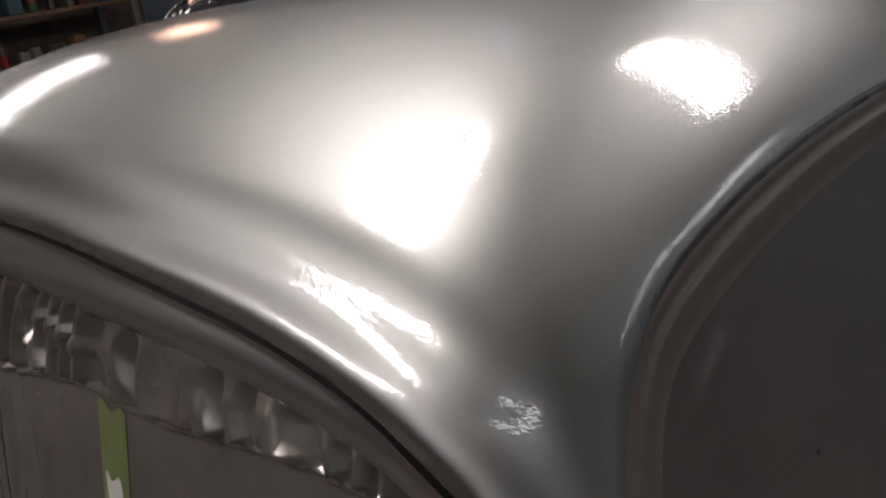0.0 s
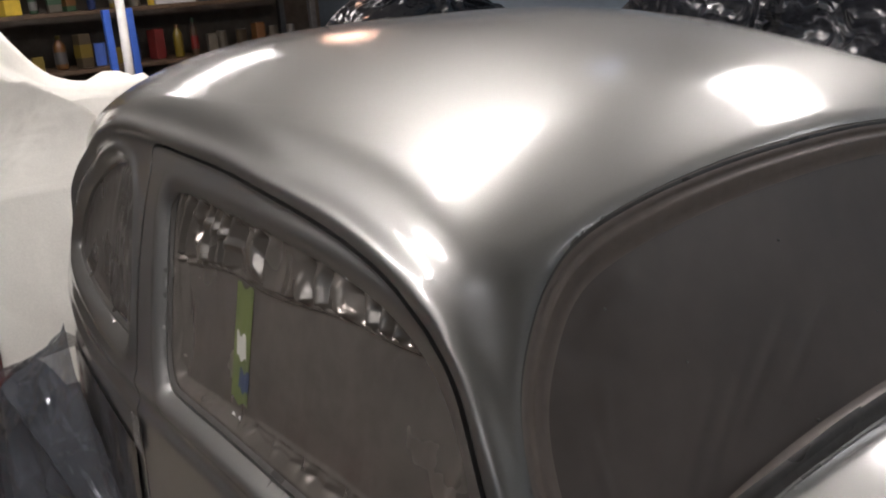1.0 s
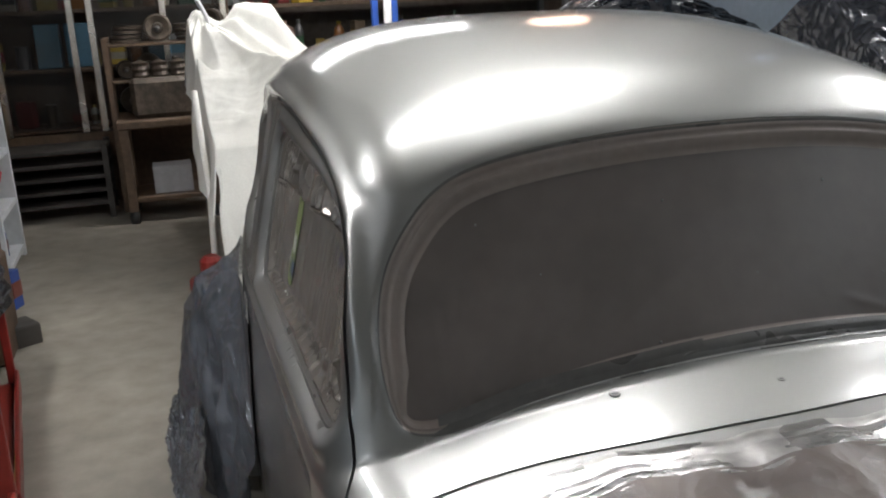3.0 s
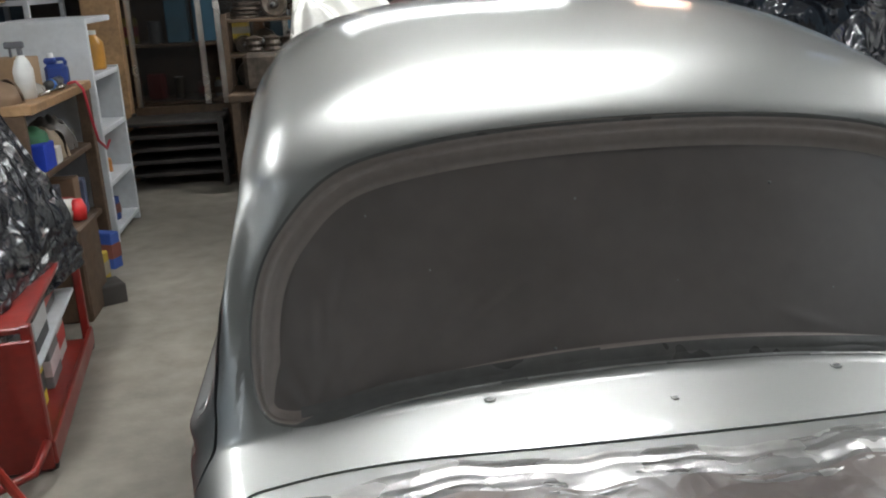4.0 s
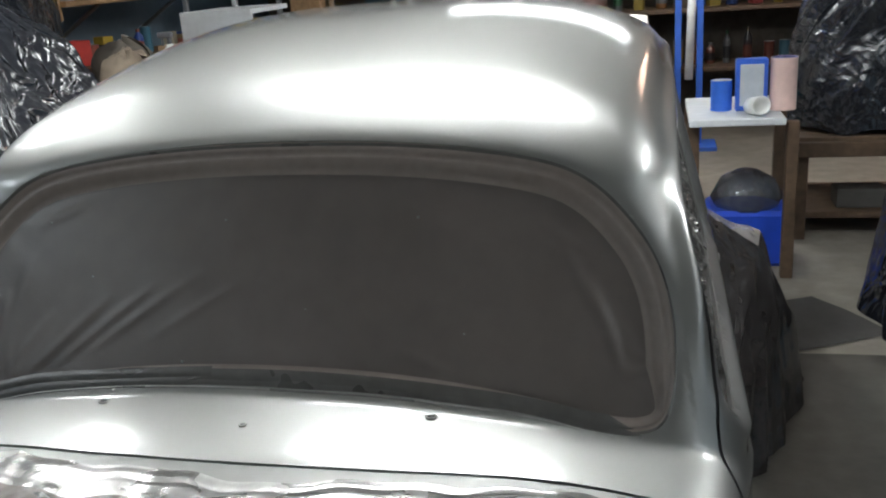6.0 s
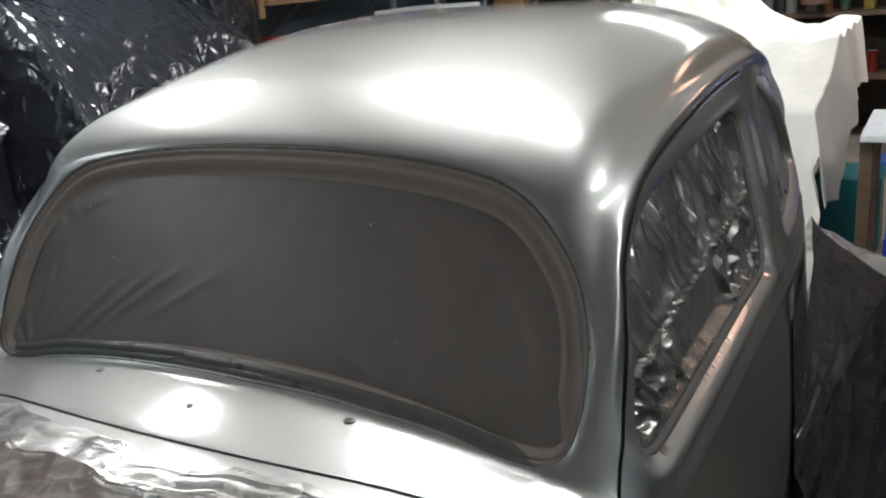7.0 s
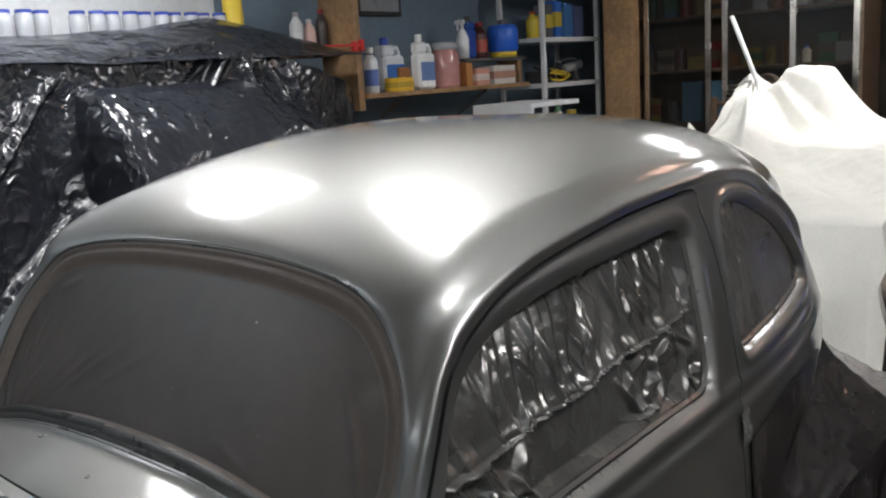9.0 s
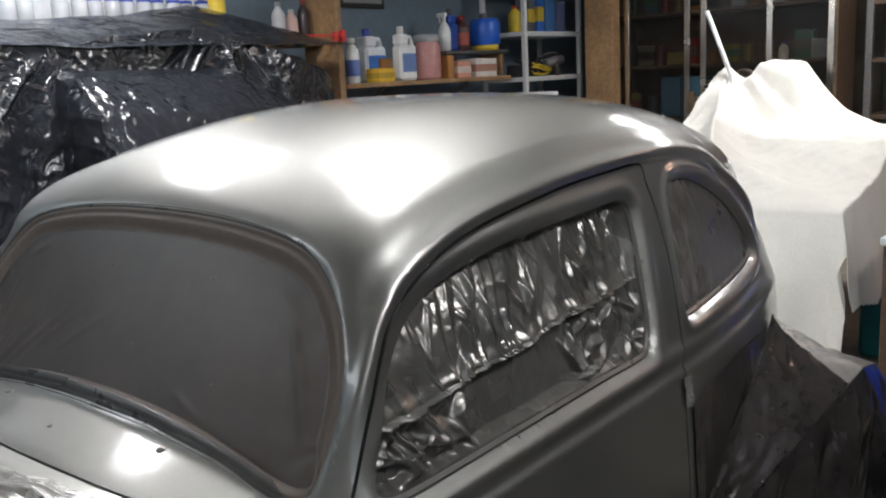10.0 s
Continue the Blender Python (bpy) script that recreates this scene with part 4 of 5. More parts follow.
def draped_cloth():
    x0, x1, y0 = -0.66, 0.52, 2.92

    def fn(a, b):
        x, y = np.clip(a, x0, x1), y0 + np.clip(b, 0, None)
        side = np.where(a < x0, x0 - a, np.clip(a - x1, 0, None))
        front = np.clip(-b, 0, None)
        tip = 0.60 * np.exp(-np.sqrt(((x + 0.60) ** 2 + 0.7 * (y - 4.50) ** 2) + 0.0006) / 0.42)
        load = 0.57 * np.exp(-(np.hypot(np.clip(np.abs(x + 0.27) - 0.10, 0, None), np.clip(np.abs(y - 4.55) - 0.12, 0, None)) / 0.27) ** 1.2)
        run = np.clip(((x + 0.55) * 0.40 + (y - 4.30) * -1.10) / 1.37, 0, 1)
        ridge = (0.48 - 0.24 * run) * np.exp(-np.hypot(x + 0.55 - 0.40 * run, y - 4.30 + 1.10 * run) / 0.30)
        knot = 0.34 * np.exp(-np.hypot(x + 0.66, y - 3.76) / 0.16)
        box = 0.22 * np.clip((y - 3.15) / 0.5, 0, 1) ** 1.5
        rise = (tip ** 6 + load ** 6 + ridge ** 6 + knot ** 6 + box ** 6) ** (1 / 6)
        edge = np.clip(b / 0.25, 0, 1)
        radial = np.arctan2(y - 4.50, x + 0.58)
        pull = np.abs(((radial * 3.1 + 0.35 * np.sin(3 * y + 2 * x)) % 1) - 0.5) * 2
        top = 0.775 + rise * edge ** 0.5 + edge * (0.040 * (pull - 0.5) * np.clip(rise / 0.3, 0.25, 1) + 0.048 * waves(x, y, 71, 8, 1.4, 5.5, 0.85) + 0.007 * waves(x, y, 75, 6, 5, 14, 0.7))
        drop = np.hypot(side, front)
        k = np.clip(drop / 0.3, 0, 1)
        fold = 0.075 * np.abs(((a * 2.6 + 0.25 * np.sin(4 * a)) % 1) - 0.5) * 2 + 0.045 * waves(a + 0.15 * b, 0.3 * b, 72, 7, 1.5, 6, 0.8)
        fold2 = 0.05 * waves(b, 0.3 * a, 73, 6, 1.5, 4, 0.6) + 0.06 * np.abs(((b * 2.3 + 0.3 * np.sin(5 * b) + 0.2 * a) % 1) - 0.5)
        out = np.where(a < x0, -1.0, 1.0)
        z = top - drop - 0.02 * waves(a, b, 74, 4, 1, 3, 0.3) * k
        return x + out * (side > 0) * (0.12 * side + k * fold2), y - (front > 0) * (0.03 + 0.10 * front + k * fold), np.maximum(z, 0.02)
    keep = lambda a, b: ~((b < -0.04) & ((a < x0 - 0.10) | (a > x1 + 0.16))) & ~((a < x0 - 0.30) & (b > 0.9)) & ((a - x1) < 0.40 + 0.08 * np.sin(3 * b))
    return grid_mesh(fn, 250, 280, x0 - 0.34, x1 + 0.48, -0.74, 1.85, keep)


tagged(place("drop_cloth", draped_cloth(), DROP_CLOTH), "white cotton drop cloth draped over a tall load behind the car", "cloth")


def wing_crest(y, wide):
    b = np.clip(1 - np.abs(y - 1.74) / np.where(y < 1.74, 0.70, 0.80), 0, 1)
    za = 0.675 - 0.50 * np.clip(1.66 - y, 0, None) - 0.45 * np.clip(y - 1.66, 0, None)
    xa = np.interp(y, [1.0, 1.5, 1.9, 2.5], [0.735, 0.705, 0.63, 0.44])
    xc = np.maximum(0.735 + wide * b ** 0.7, xa + 0.004)
    zc = np.minimum(0.26 + 0.27 * b ** 0.8, za - 0.02)
    return b, xa, za, xc, zc


def fender_sheet(s):
    th = empty("fender_sheet", "smoky dark plastic sheet tented over a rear wing" if s > 0 else "dusty translucent plastic sheet tented over a rear wing", "plastic sheet")

    wide, deep = (0.165, 0.030) if s > 0 else (0.095, 0.045)

    def top(u, v):
        y = u
        b, xa, za, xc, zc = wing_crest(y, wide)
        w = waves(y, v * 0.4 + 0.3 * y, 83 + s, 8, 3, 12, 0.9)
        x = xa + (xc - xa) * v
        return s * (x + 0.004 * w), y, za + (zc - za) * v ** 0.8 + 0.016 * w * np.sin(math.pi * v) + 0.004

    def curtain(u, v):
        y = 1.02 + 1.45 * u
        b, xa, za, xc, zc = wing_crest(y, wide)
        x, z = xc + (0.02 + (0.13 if s > 0 else 0.05) * b) * v, zc + (0.012 - zc) * v
        q = y + 0.8 * (zc - z)
        ridge = deep * np.abs(((q * 4.6 + 0.3 * np.sin(5 * q)) % 1) - 0.5) * 2
        w = 0.014 * waves(q, 0.25 * z, 91 + s, 8, 2, 9, 0.9) + (0.013 if s < 0 else 0.005) * waves(q + 0.3 * z, 1.1 * z - 0.5 * q, 97 + s, 8, 4, 13, 0.95)
        k = np.clip(v * 5, 0, 1)
        return s * (x + k * (ridge + w)), y - 0.35 * b * v * (y < 1.74) * (1.74 - y), np.maximum(z, 0.008)
    place("front_fold", grid_mesh(top, 60, 30, 1.02, 1.655), DARK_SHEET if s > 0 else CLEAR_SHEET, th)
    place("top_film", grid_mesh(top, 80, 30, 1.655, 2.45), PALE_SHEET if s > 0 else CLEAR_SHEET, th, "milky clear film")
    place("curtain", grid_mesh(curtain, 170, 70), DARK_SHEET if s > 0 else CLEAR_SHEET, th)
    if s < 0:
        def hem(u, v):
            y = 1.16 + 0.92 * u
            w = np.abs(waves(y + 0.3 * v, 0.4 * v, 101, 9, 3, 14, 0.95))
            return -0.855 - (0.05 + 0.07 * np.sin(math.pi * u) ** 0.5) * v - 0.035 * w, y, 0.012 + (0.24 - 0.10 * u) * (1 - v) ** 1.6 + 0.045 * w * np.sin(math.pi * u) ** 0.5
        place("trailing_hem", grid_mesh(hem, 110, 30), CLEAR_SHEET, th, "clear hem crumpled on the floor")
    return th


fender_sheet(1)
fender_sheet(-1)


# ---- furniture and clutter ----
def bottle(x, y, z, h, r, color, cap=(0.8, 0.8, 0.8), squash=1.0, label="plastic bottle with a screw cap", turn=0.0, band=None):
    th = empty("bottle", label, "bottle", at=(x, y, z))
    th.rotation_euler = (0, 0, turn)
    part("body", lathe_bm([(0, 0), (r * 0.92, 0), (r, 0.01), (r, h * 0.62), (r * 0.92, h * 0.72), (r * 0.42, h * 0.86), (r * 0.36, h * 0.90)], 18, squash=squash), plastic(color), th, smooth=True)
    part("cap", lathe_bm([(r * 0.44, h * 0.89), (r * 0.44, h * 0.99), (r * 0.38, h), (0, h)], 14), plastic(cap), th, smooth=True)
    if band:
        part("label", lathe_bm([(r * 1.012, h * 0.16), (r * 1.012, h * 0.52)], 18, squash=squash), plastic(band), th, smooth=True)
    return th


def jug(x, y, z, h, w, color, cap=(0.05, 0.12, 0.6), turn=0.0, band=None):
    th = empty("jug", "plastic jug with a moulded handle", "jug", at=(x, y, z))
    th.rotation_euler = (0, 0, turn)
    bm = box_bm(w, w * 0.6, h * 0.66, 0.018)
    box_bm(w * 0.55, w * 0.5, h * 0.2, 0.012, (-w * 0.2, 0, h * 0.655), bm)
    part("body", bm, plastic(color), th)
    part("handle", tube_bm([(w * 0.05, 0, h * 0.8), (w * 0.36, 0, h * 0.80), (w * 0.42, 0, h * 0.72), (w * 0.42, 0, h * 0.62)], w * 0.09), plastic(color), th, smooth=True)
    part("cap", lathe_bm([(w * 0.15, h * 0.85), (w * 0.15, h * 0.97), (w * 0.12, h), (0, h)], 14, (-w * 0.2, 0, 0)), plastic(cap), th, smooth=True)
    if band:
        part("label", box_bm(w * 0.8, w * 0.6 + 0.003, h * 0.34, 0.002, (0, 0, h * 0.16)), plastic(band), th)
    return th


def can(x, y, z, h, r, color, lid=(0.5, 0.5, 0.5), label="round metal tin with a pressed lid"):
    th = empty("tin", label, "tin", at=(x, y, z))
    part("body", lathe_bm([(0, 0), (r, 0), (r * 1.02, 0.004), (r, 0.008), (r, h - 0.008), (r * 1.02, h - 0.004), (r, h)], 20), plastic(color), th, smooth=True)
    part("lid", lathe_bm([(r * 0.95, h - 0.001), (r * 0.8, h - 0.003), (0, h - 0.002)], 20), plastic(lid, 0.25), th, smooth=True)
    return th


def carton(x, y, z, sx, sy, sz, color, band=None, turn=0.0, label="printed cardboard carton on a shelf"):
    th = empty("carton", label, "box", at=(x, y, z))
    th.rotation_euler = (0, 0, turn)
    part("body", box_bm(sx, sy, sz, 0.004), plastic(color, 0.7), th)
    part("flap", box_bm(sx * 0.96, sy * 0.46, 0.003, 0.001, (0, -sy * 0.24, sz)), plastic(color, 0.75), th)
    if band:
        part("print", box_bm(sx + 0.002, sy + 0.002, sz * 0.4, 0.001, (0, 0, sz * 0.3)), plastic(band, 0.6), th)
    return th


def jar(x, y, z, h, r, lid=(0.03, 0.06, 0.35)):
    th = empty("jar", "clear glass jar of small parts with a blue lid", "jar", "parts jars", (x, y, z))
    part("glass", lathe_bm([(0, 0), (r, 0), (r, h * 0.8), (r * 0.8, h * 0.88), (r * 0.8, h * 0.9)], 16), plastic((0.45, 0.47, 0.5), 0.12), th, smooth=True)
    part("lid", lathe_bm([(r * 0.88, h * 0.88), (r * 0.88, h), (0, h)], 16), plastic(lid), th, smooth=True)
    return th


def spray_bottle(x, y, z, h=0.26, color=(0.75, 0.75, 0.72), head=(0.05, 0.1, 0.4)):
    th = empty("spray_bottle", "white trigger spray bottle", "bottle", at=(x, y, z))
    part("body", lathe_bm([(0, 0), (0.042, 0), (0.044, h * 0.5), (0.03, h * 0.66), (0.014, h * 0.76)], 16), plastic(color), th, smooth=True)
    bm = box_bm(0.085, 0.025, 0.03, 0.006, (-0.02, 0, h * 0.88))
    box_bm(0.02, 0.02, h * 0.14, 0.003, (0, 0, h * 0.75), bm)
    box_bm(0.012, 0.012, 0.05, 0.003, (-0.04, 0, h * 0.73), bm)
    part("trigger_head", bm, plastic(head), th)
    return th


def shelf_rack(name, label, x0, x1, y0, y1, z_levels, height, material, board, post=0.04, thick=0.025):
    th = empty(name, label, "shelf", at=(x0, y0, 0))
    w, d = x1 - x0, y1 - y0
    for px in (post / 2, w - post / 2):
        for py in (post / 2, d - post / 2):
            part("post", box_bm(post, post, height, 0.003, (px, py, 0)), material, th)
    for z in z_levels:
        part("shelf_board", box_bm(w - 0.004, d - 0.004, thick, 0.003, (w / 2, d / 2, z - thick)), board, th)
    return th


PALETTE = [(0.6, 0.05, 0.04), (0.05, 0.12, 0.45), (0.75, 0.75, 0.72), (0.7, 0.5, 0.06), (0.04, 0.04, 0.045), (0.25, 0.18, 0.1), (0.1, 0.3, 0.14), (0.35, 0.35, 0.36), (0.65, 0.28, 0.08), (0.3, 0.09, 0.06), (0.12, 0.3, 0.42), (0.5, 0.45, 0.35)]


def fill(x0, x1, y0, y1, z, hmax, seed, along="y", dark=0.6, step=0.11):
    """A row of mixed tins, bottles and cartons on a board; dark scales most colours down."""
    rng = random.Random(seed)
    a, end = (y0, y1) if along == "y" else (x0, x1)
    a += 0.05
    while a < end - 0.05:
        k = rng.random()
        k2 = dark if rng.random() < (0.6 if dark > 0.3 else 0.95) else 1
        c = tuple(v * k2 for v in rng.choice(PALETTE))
        h = hmax * rng.uniform(0.4, 0.95)
        cross = rng.uniform(0.3, 0.7)
        x = x0 + (x1 - x0) * cross if along == "y" else a
        y = a if along == "y" else y0 + (y1 - y0) * cross
        if k < 0.3:
            can(x, y, z, min(h, 0.16), rng.uniform(0.03, 0.05), c)
        elif k < 0.55:
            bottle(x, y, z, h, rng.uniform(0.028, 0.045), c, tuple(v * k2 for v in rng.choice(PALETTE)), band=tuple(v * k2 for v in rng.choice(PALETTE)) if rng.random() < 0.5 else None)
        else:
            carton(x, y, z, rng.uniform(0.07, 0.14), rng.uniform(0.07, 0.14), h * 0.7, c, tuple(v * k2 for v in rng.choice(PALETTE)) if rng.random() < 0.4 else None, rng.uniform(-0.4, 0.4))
        a += step * rng.uniform(0.9, 1.6)


# bottle shelf on the west wall
wall_shelf = empty("wall_shelf", "long pine wall shelf with cleaning bottles", "shelf", at=(-2.66, 4.05, 1.36))
part("board", box_bm(0.36, 1.74, 0.03, 0.003, (0.02, 0, -0.03)), WOOD, wall_shelf)
part("upright", box_bm(0.30, 0.05, 1.1, 0.003, (0.02, -0.895, -0.10)), WOOD, wall_shelf, "tall pine end board")
for yy in (-0.5, 0.4):
    part("bracket", tube_bm([(-0.2, yy, -0.25), (0.15, yy, -0.03)], 0.012), GREY_METAL, wall_shelf)
bottle(-2.55, 3.31, 1.36, 0.28, 0.052, (0.75, 0.78, 0.8), (0.8, 0.8, 0.8), 0.7, "white bleach bottle with a blue label", band=(0.10, 0.16, 0.40))
carton(-2.53, 3.54, 1.36, 0.12, 0.15, 0.085, (0.75, 0.47, 0.04), (0.5, 0.33, 0.04), label="low yellow cardboard carton")
carton(-2.66, 3.68, 1.36, 0.12, 0.11, 0.15, (0.30, 0.13, 0.04), label="small plain brown cardboard carton")
jug(-2.68, 3.62, 1.36, 0.35, 0.19, (0.72, 0.76, 0.82), (0.05, 0.1, 0.5), 1.5, (0.05, 0.18, 0.55))
jug(-2.57, 3.83, 1.36, 0.36, 0.16, (0.82, 0.83, 0.84), (0.8, 0.8, 0.8), 1.5, (0.16, 0.25, 0.5))
tub = empty("jar", "large clear jar of pink rags with a grey lid", "jar", at=(-2.56, 4.05, 1.36))
part("glass", lathe_bm([(0, 0), (0.095, 0), (0.10, 0.02), (0.10, 0.22), (0.08, 0.26)], 20), plastic((0.50, 0.25, 0.24), 0.15), tub, smooth=True)
part("lid", lathe_bm([(0.086, 0.255), (0.09, 0.26), (0.09, 0.295), (0.07, 0.305), (0, 0.305)], 20), plastic((0.35, 0.36, 0.38)), tub, smooth=True)
carton(-2.56, 4.22, 1.36, 0.16, 0.07, 0.16, (0.42, 0.19, 0.06), label="plain orange-brown cardboard carton")
carton(-2.54, 4.36, 1.36, 0.14, 0.15, 0.115, (0.62, 0.30, 0.22), (0.7, 0.6, 0.55), label="salmon pink printed carton")
carton(-2.55, 4.61, 1.36, 0.18, 0.26, 0.13, (0.66, 0.62, 0.58), (0.45, 0.24, 0.18), label="pale carton with a brown print")
up = empty("wall_shelf", "upper wall shelf of oil bottles", "shelf", at=(-2.62, 4.56, 1.55))
part("board", box_bm(0.26, 0.76, 0.022, 0.003, (0, 0, -0.022)), GREY_METAL, up)
part("end_block", box_bm(0.2, 0.04, 0.16, 0.003, (0, 0.33, -0.185)), WOOD, up, "pine end block")
spray_bottle(-2.56, 4.26, 1.55, 0.27, (0.8, 0.82, 0.84), (0.75, 0.76, 0.78))
bottle(-2.58, 4.48, 1.55, 0.25, 0.062, (0.05, 0.014, 0.012), (0.3, 0.02, 0.02), 0.8, "dark brown oil bottle with a red cap", band=(0.3, 0.05, 0.03))
cable_jug = jug(-2.62, 4.42, 1.55, 0.30, 0.15, (0.03, 0.09, 0.40), (0.05, 0.05, 0.05), 1.6)
bj = empty("drum", "round bright blue plastic drum with a yellow base", "drum", at=(-2.56, 4.74, 1.55))
part("base", lathe_bm([(0, 0), (0.10, 0), (0.10, 0.04), (0, 0.04)], 20), plastic((0.65, 0.48, 0.04)), bj, "yellow base", True)
part("body", lathe_bm([(0.10, 0.04), (0.115, 0.06), (0.115, 0.2), (0.10, 0.23), (0, 0.24)], 20), plastic((0.02, 0.12, 0.60)), bj, smooth=True)
part("cap", lathe_bm([(0.04, 0.235), (0.04, 0.27), (0, 0.275)], 14), plastic((0.1, 0.1, 0.12)), bj, smooth=True)

shelf_rack("tool_rack", "pale grey metal rack of tools and cables", -2.76, -2.34, 4.95, 5.78, [0.5, 0.95, 1.34, 1.68, 2.05], 2.1, WHITE_PAINT, WHITE_PAINT, 0.035, 0.035)


def cable_coil(x, y, z, r, color, turns=5, seed=1, label="tangled coil of dark electric cable"):
    th = empty("cable_coil", label, "cable", at=(x, y, z))
    rng = random.Random(seed)
    for k in range(turns):
        a, b, t = r * rng.uniform(0.75, 1.1), r * rng.uniform(0.5, 0.8), rng.uniform(-0.5, 0.5)
        ph, lift = rng.uniform(0, 6), rng.uniform(0.1, 0.9) * r
        pts = []
        for i in range(22):
            w = 2 * math.pi * i / 22
            pts.append((b * math.cos(w + ph) * 0.6, a * math.sin(w + ph), 0.012 + max(0.0, lift * (0.5 + 0.5 * math.sin(w + t))) + 0.010 * k))
        part("loop", tube_bm(pts, 0.008, 6, closed=True), plastic(color), th, smooth=True)
    return th


cable_coil(-2.52, 5.20, 1.34, 0.14, (0.02, 0.02, 0.022), 6, 1)
cable_coil(-2.46, 5.34, 1.34, 0.11, (0.55, 0.40, 0.03), 4, 2, "tangled coil of yellow cable")
cable_coil(-2.52, 5.55, 1.34, 0.15, (0.06, 0.06, 0.065), 6, 3)
carton(-2.50, 5.07, 1.34, 0.14, 0.1, 0.09, (0.03, 0.03, 0.035), label="small black plastic case")
drill = empty("power_drill", "grey power drill lying on the rack", "tool", at=(-2.42, 5.48, 1.34))
part("body", tube_bm([(0, -0.12, 0.10), (0, 0.10, 0.13)], 0.035, 12), plastic((0.16, 0.16, 0.17)), drill, smooth=True)
part("grip", tube_bm([(0, 0.05, 0.0), (0, 0.02, 0.12)], 0.022, 10), plastic((0.05, 0.05, 0.05)), drill, smooth=True)
bottle(-2.5, 5.05, 1.68, 0.2, 0.05, (0.65, 0.5, 0.04), (0.5, 0.05, 0.03), label="yellow bottle with a red cap")
carton(-2.5, 5.2, 1.68, 0.12, 0.09, 0.25, (0.10, 0.11, 0.13), (0.6, 0.45, 0.05), label="dark carton with a yellow band")
carton(-2.5, 5.33, 1.68, 0.12, 0.08, 0.28, (0.03, 0.14, 0.5), (0.6, 0.45, 0.05), label="blue carton with a yellow band")
carton(-2.5, 5.46, 1.68, 0.14, 0.12, 0.26, (0.05, 0.16, 0.38), label="blue cardboard carton on the rack")
carton(-2.5, 5.62, 1.68, 0.14, 0.13, 0.24, (0.08, 0.10, 0.2), label="navy cardboard carton on the rack")
fill(-2.65, -2.4, 5.0, 5.7, 0.95, 0.28, 6, "y", 0.8, 0.09)
fill(-2.7, -2.5, 3.25, 4.85, 1.0, 0.25, 9, "y", 0.7)
low = empty("wall_shelf", "lower pine wall shelf with tins", "shelf", at=(-2.65, 4.05, 1.0))
part("board", box_bm(0.4, 1.7, 0.03, 0.003, (0, 0, -0.03)), WOOD, low)
# narrow shelf, clamp and picture beside the end board
nook = empty("wall_shelf", "narrow shelf of old bottles", "shelf", at=(-2.74, 2.97, 1.62))
part("board", box_bm(0.26, 0.34, 0.022, 0.003, (0, 0, -0.022)), WOOD, nook)
bottle(-2.70, 2.86, 1.62, 0.24, 0.042, (0.55, 0.56, 0.58), (0.3, 0.3, 0.32))
bottle(-2.70, 2.96, 1.62, 0.2, 0.04, (0.62, 0.42, 0.38), (0.5, 0.5, 0.5))
bottle(-2.70, 3.06, 1.62, 0.26, 0.038, (0.04, 0.03, 0.03), (0.3, 0.04, 0.04))
clamp = empty("bar_clamp", "red bar clamp gripping the end board", "clamp", at=(-2.48, 3.02, 1.645))
part("bar", box_bm(0.02, 0.34, 0.012, 0.002), plastic((0.65, 0.03, 0.03)), clamp)
part("jaw", box_bm(0.03, 0.03, 0.07, 0.004, (0, 0.15, -0.03)), plastic((0.6, 0.03, 0.03)), clamp)
part("jaw", box_bm(0.03, 0.035, 0.06, 0.004, (0, 0.09, -0.03)), plastic((0.6, 0.03, 0.03)), clamp)
pic = empty("picture_frame", "dark framed picture hung on the blue wall", "picture", at=(-2.93, 3.82, 1.87))
part("frame", box_bm(0.025, 0.44, 0.32, 0.004), plastic((0.03, 0.03, 0.03)), pic)
part("print", box_bm(0.004, 0.38, 0.26, 0.001, (0.014, 0, 0.03)), plastic((0.3, 0.32, 0.34), 0.3), pic, "pale print under glass")

# jars on a high shelf above the covered bench
high = empty("wall_shelf", "high shelf of parts jars", "shelf", at=(-2.78, 1.29, 1.72))
part("board", box_bm(0.3, 2.3, 0.03, 0.003, (0, 0, -0.03)), WHITE_PAINT, high)
part("backing", box_bm(0.02, 2.3, 0.55, 0.003, (-0.13, 0, 0)), WHITE_PAINT, high, "white painted backing board")
for i in range(23):
    if i != 12:
        jar(-2.72 - 0.02 * (i % 2), 0.35 + i * 0.09, 1.72, 0.13, 0.042)
can(-2.70, 2.41, 1.72, 0.24, 0.055, (0.75, 0.55, 0.05), (0.1, 0.1, 0.4), "yellow and blue tin")

# white shelf unit seen end on
unit = empty("shelf_unit", "white painted wooden shelf unit packed with tins and bottles", "shelf", at=(-1.96, 4.155, 0))
part("side_board", box_bm(0.46, 0.03, 1.24, 0.004, (0, -0.285, 0)), WHITE_PAINT, unit)
part("side_board", box_bm(0.46, 0.03, 0.95, 0.004, (0, 0.285, 0)), WHITE_PAINT, unit)
part("back", box_bm(0.02, 0.54, 1.24, 0.003, (-0.22, 0, 0)), WHITE_PAINT, unit)
for z in (0.07, 0.35, 0.64, 0.94, 1.24):
    part("shelf_board", box_bm(0.43, 0.538, 0.03, 0.003, (0.012, 0, z - 0.03)), WHITE_PAINT, unit)
jar(-1.84, 4.05, 0.94, 0.17, 0.05, (0.6, 0.6, 0.58))
bottle(-1.82, 4.30, 0.94, 0.22, 0.06, (0.55, 0.27, 0.05), (0.7, 0.7, 0.68), label="amber jar with a white lid")
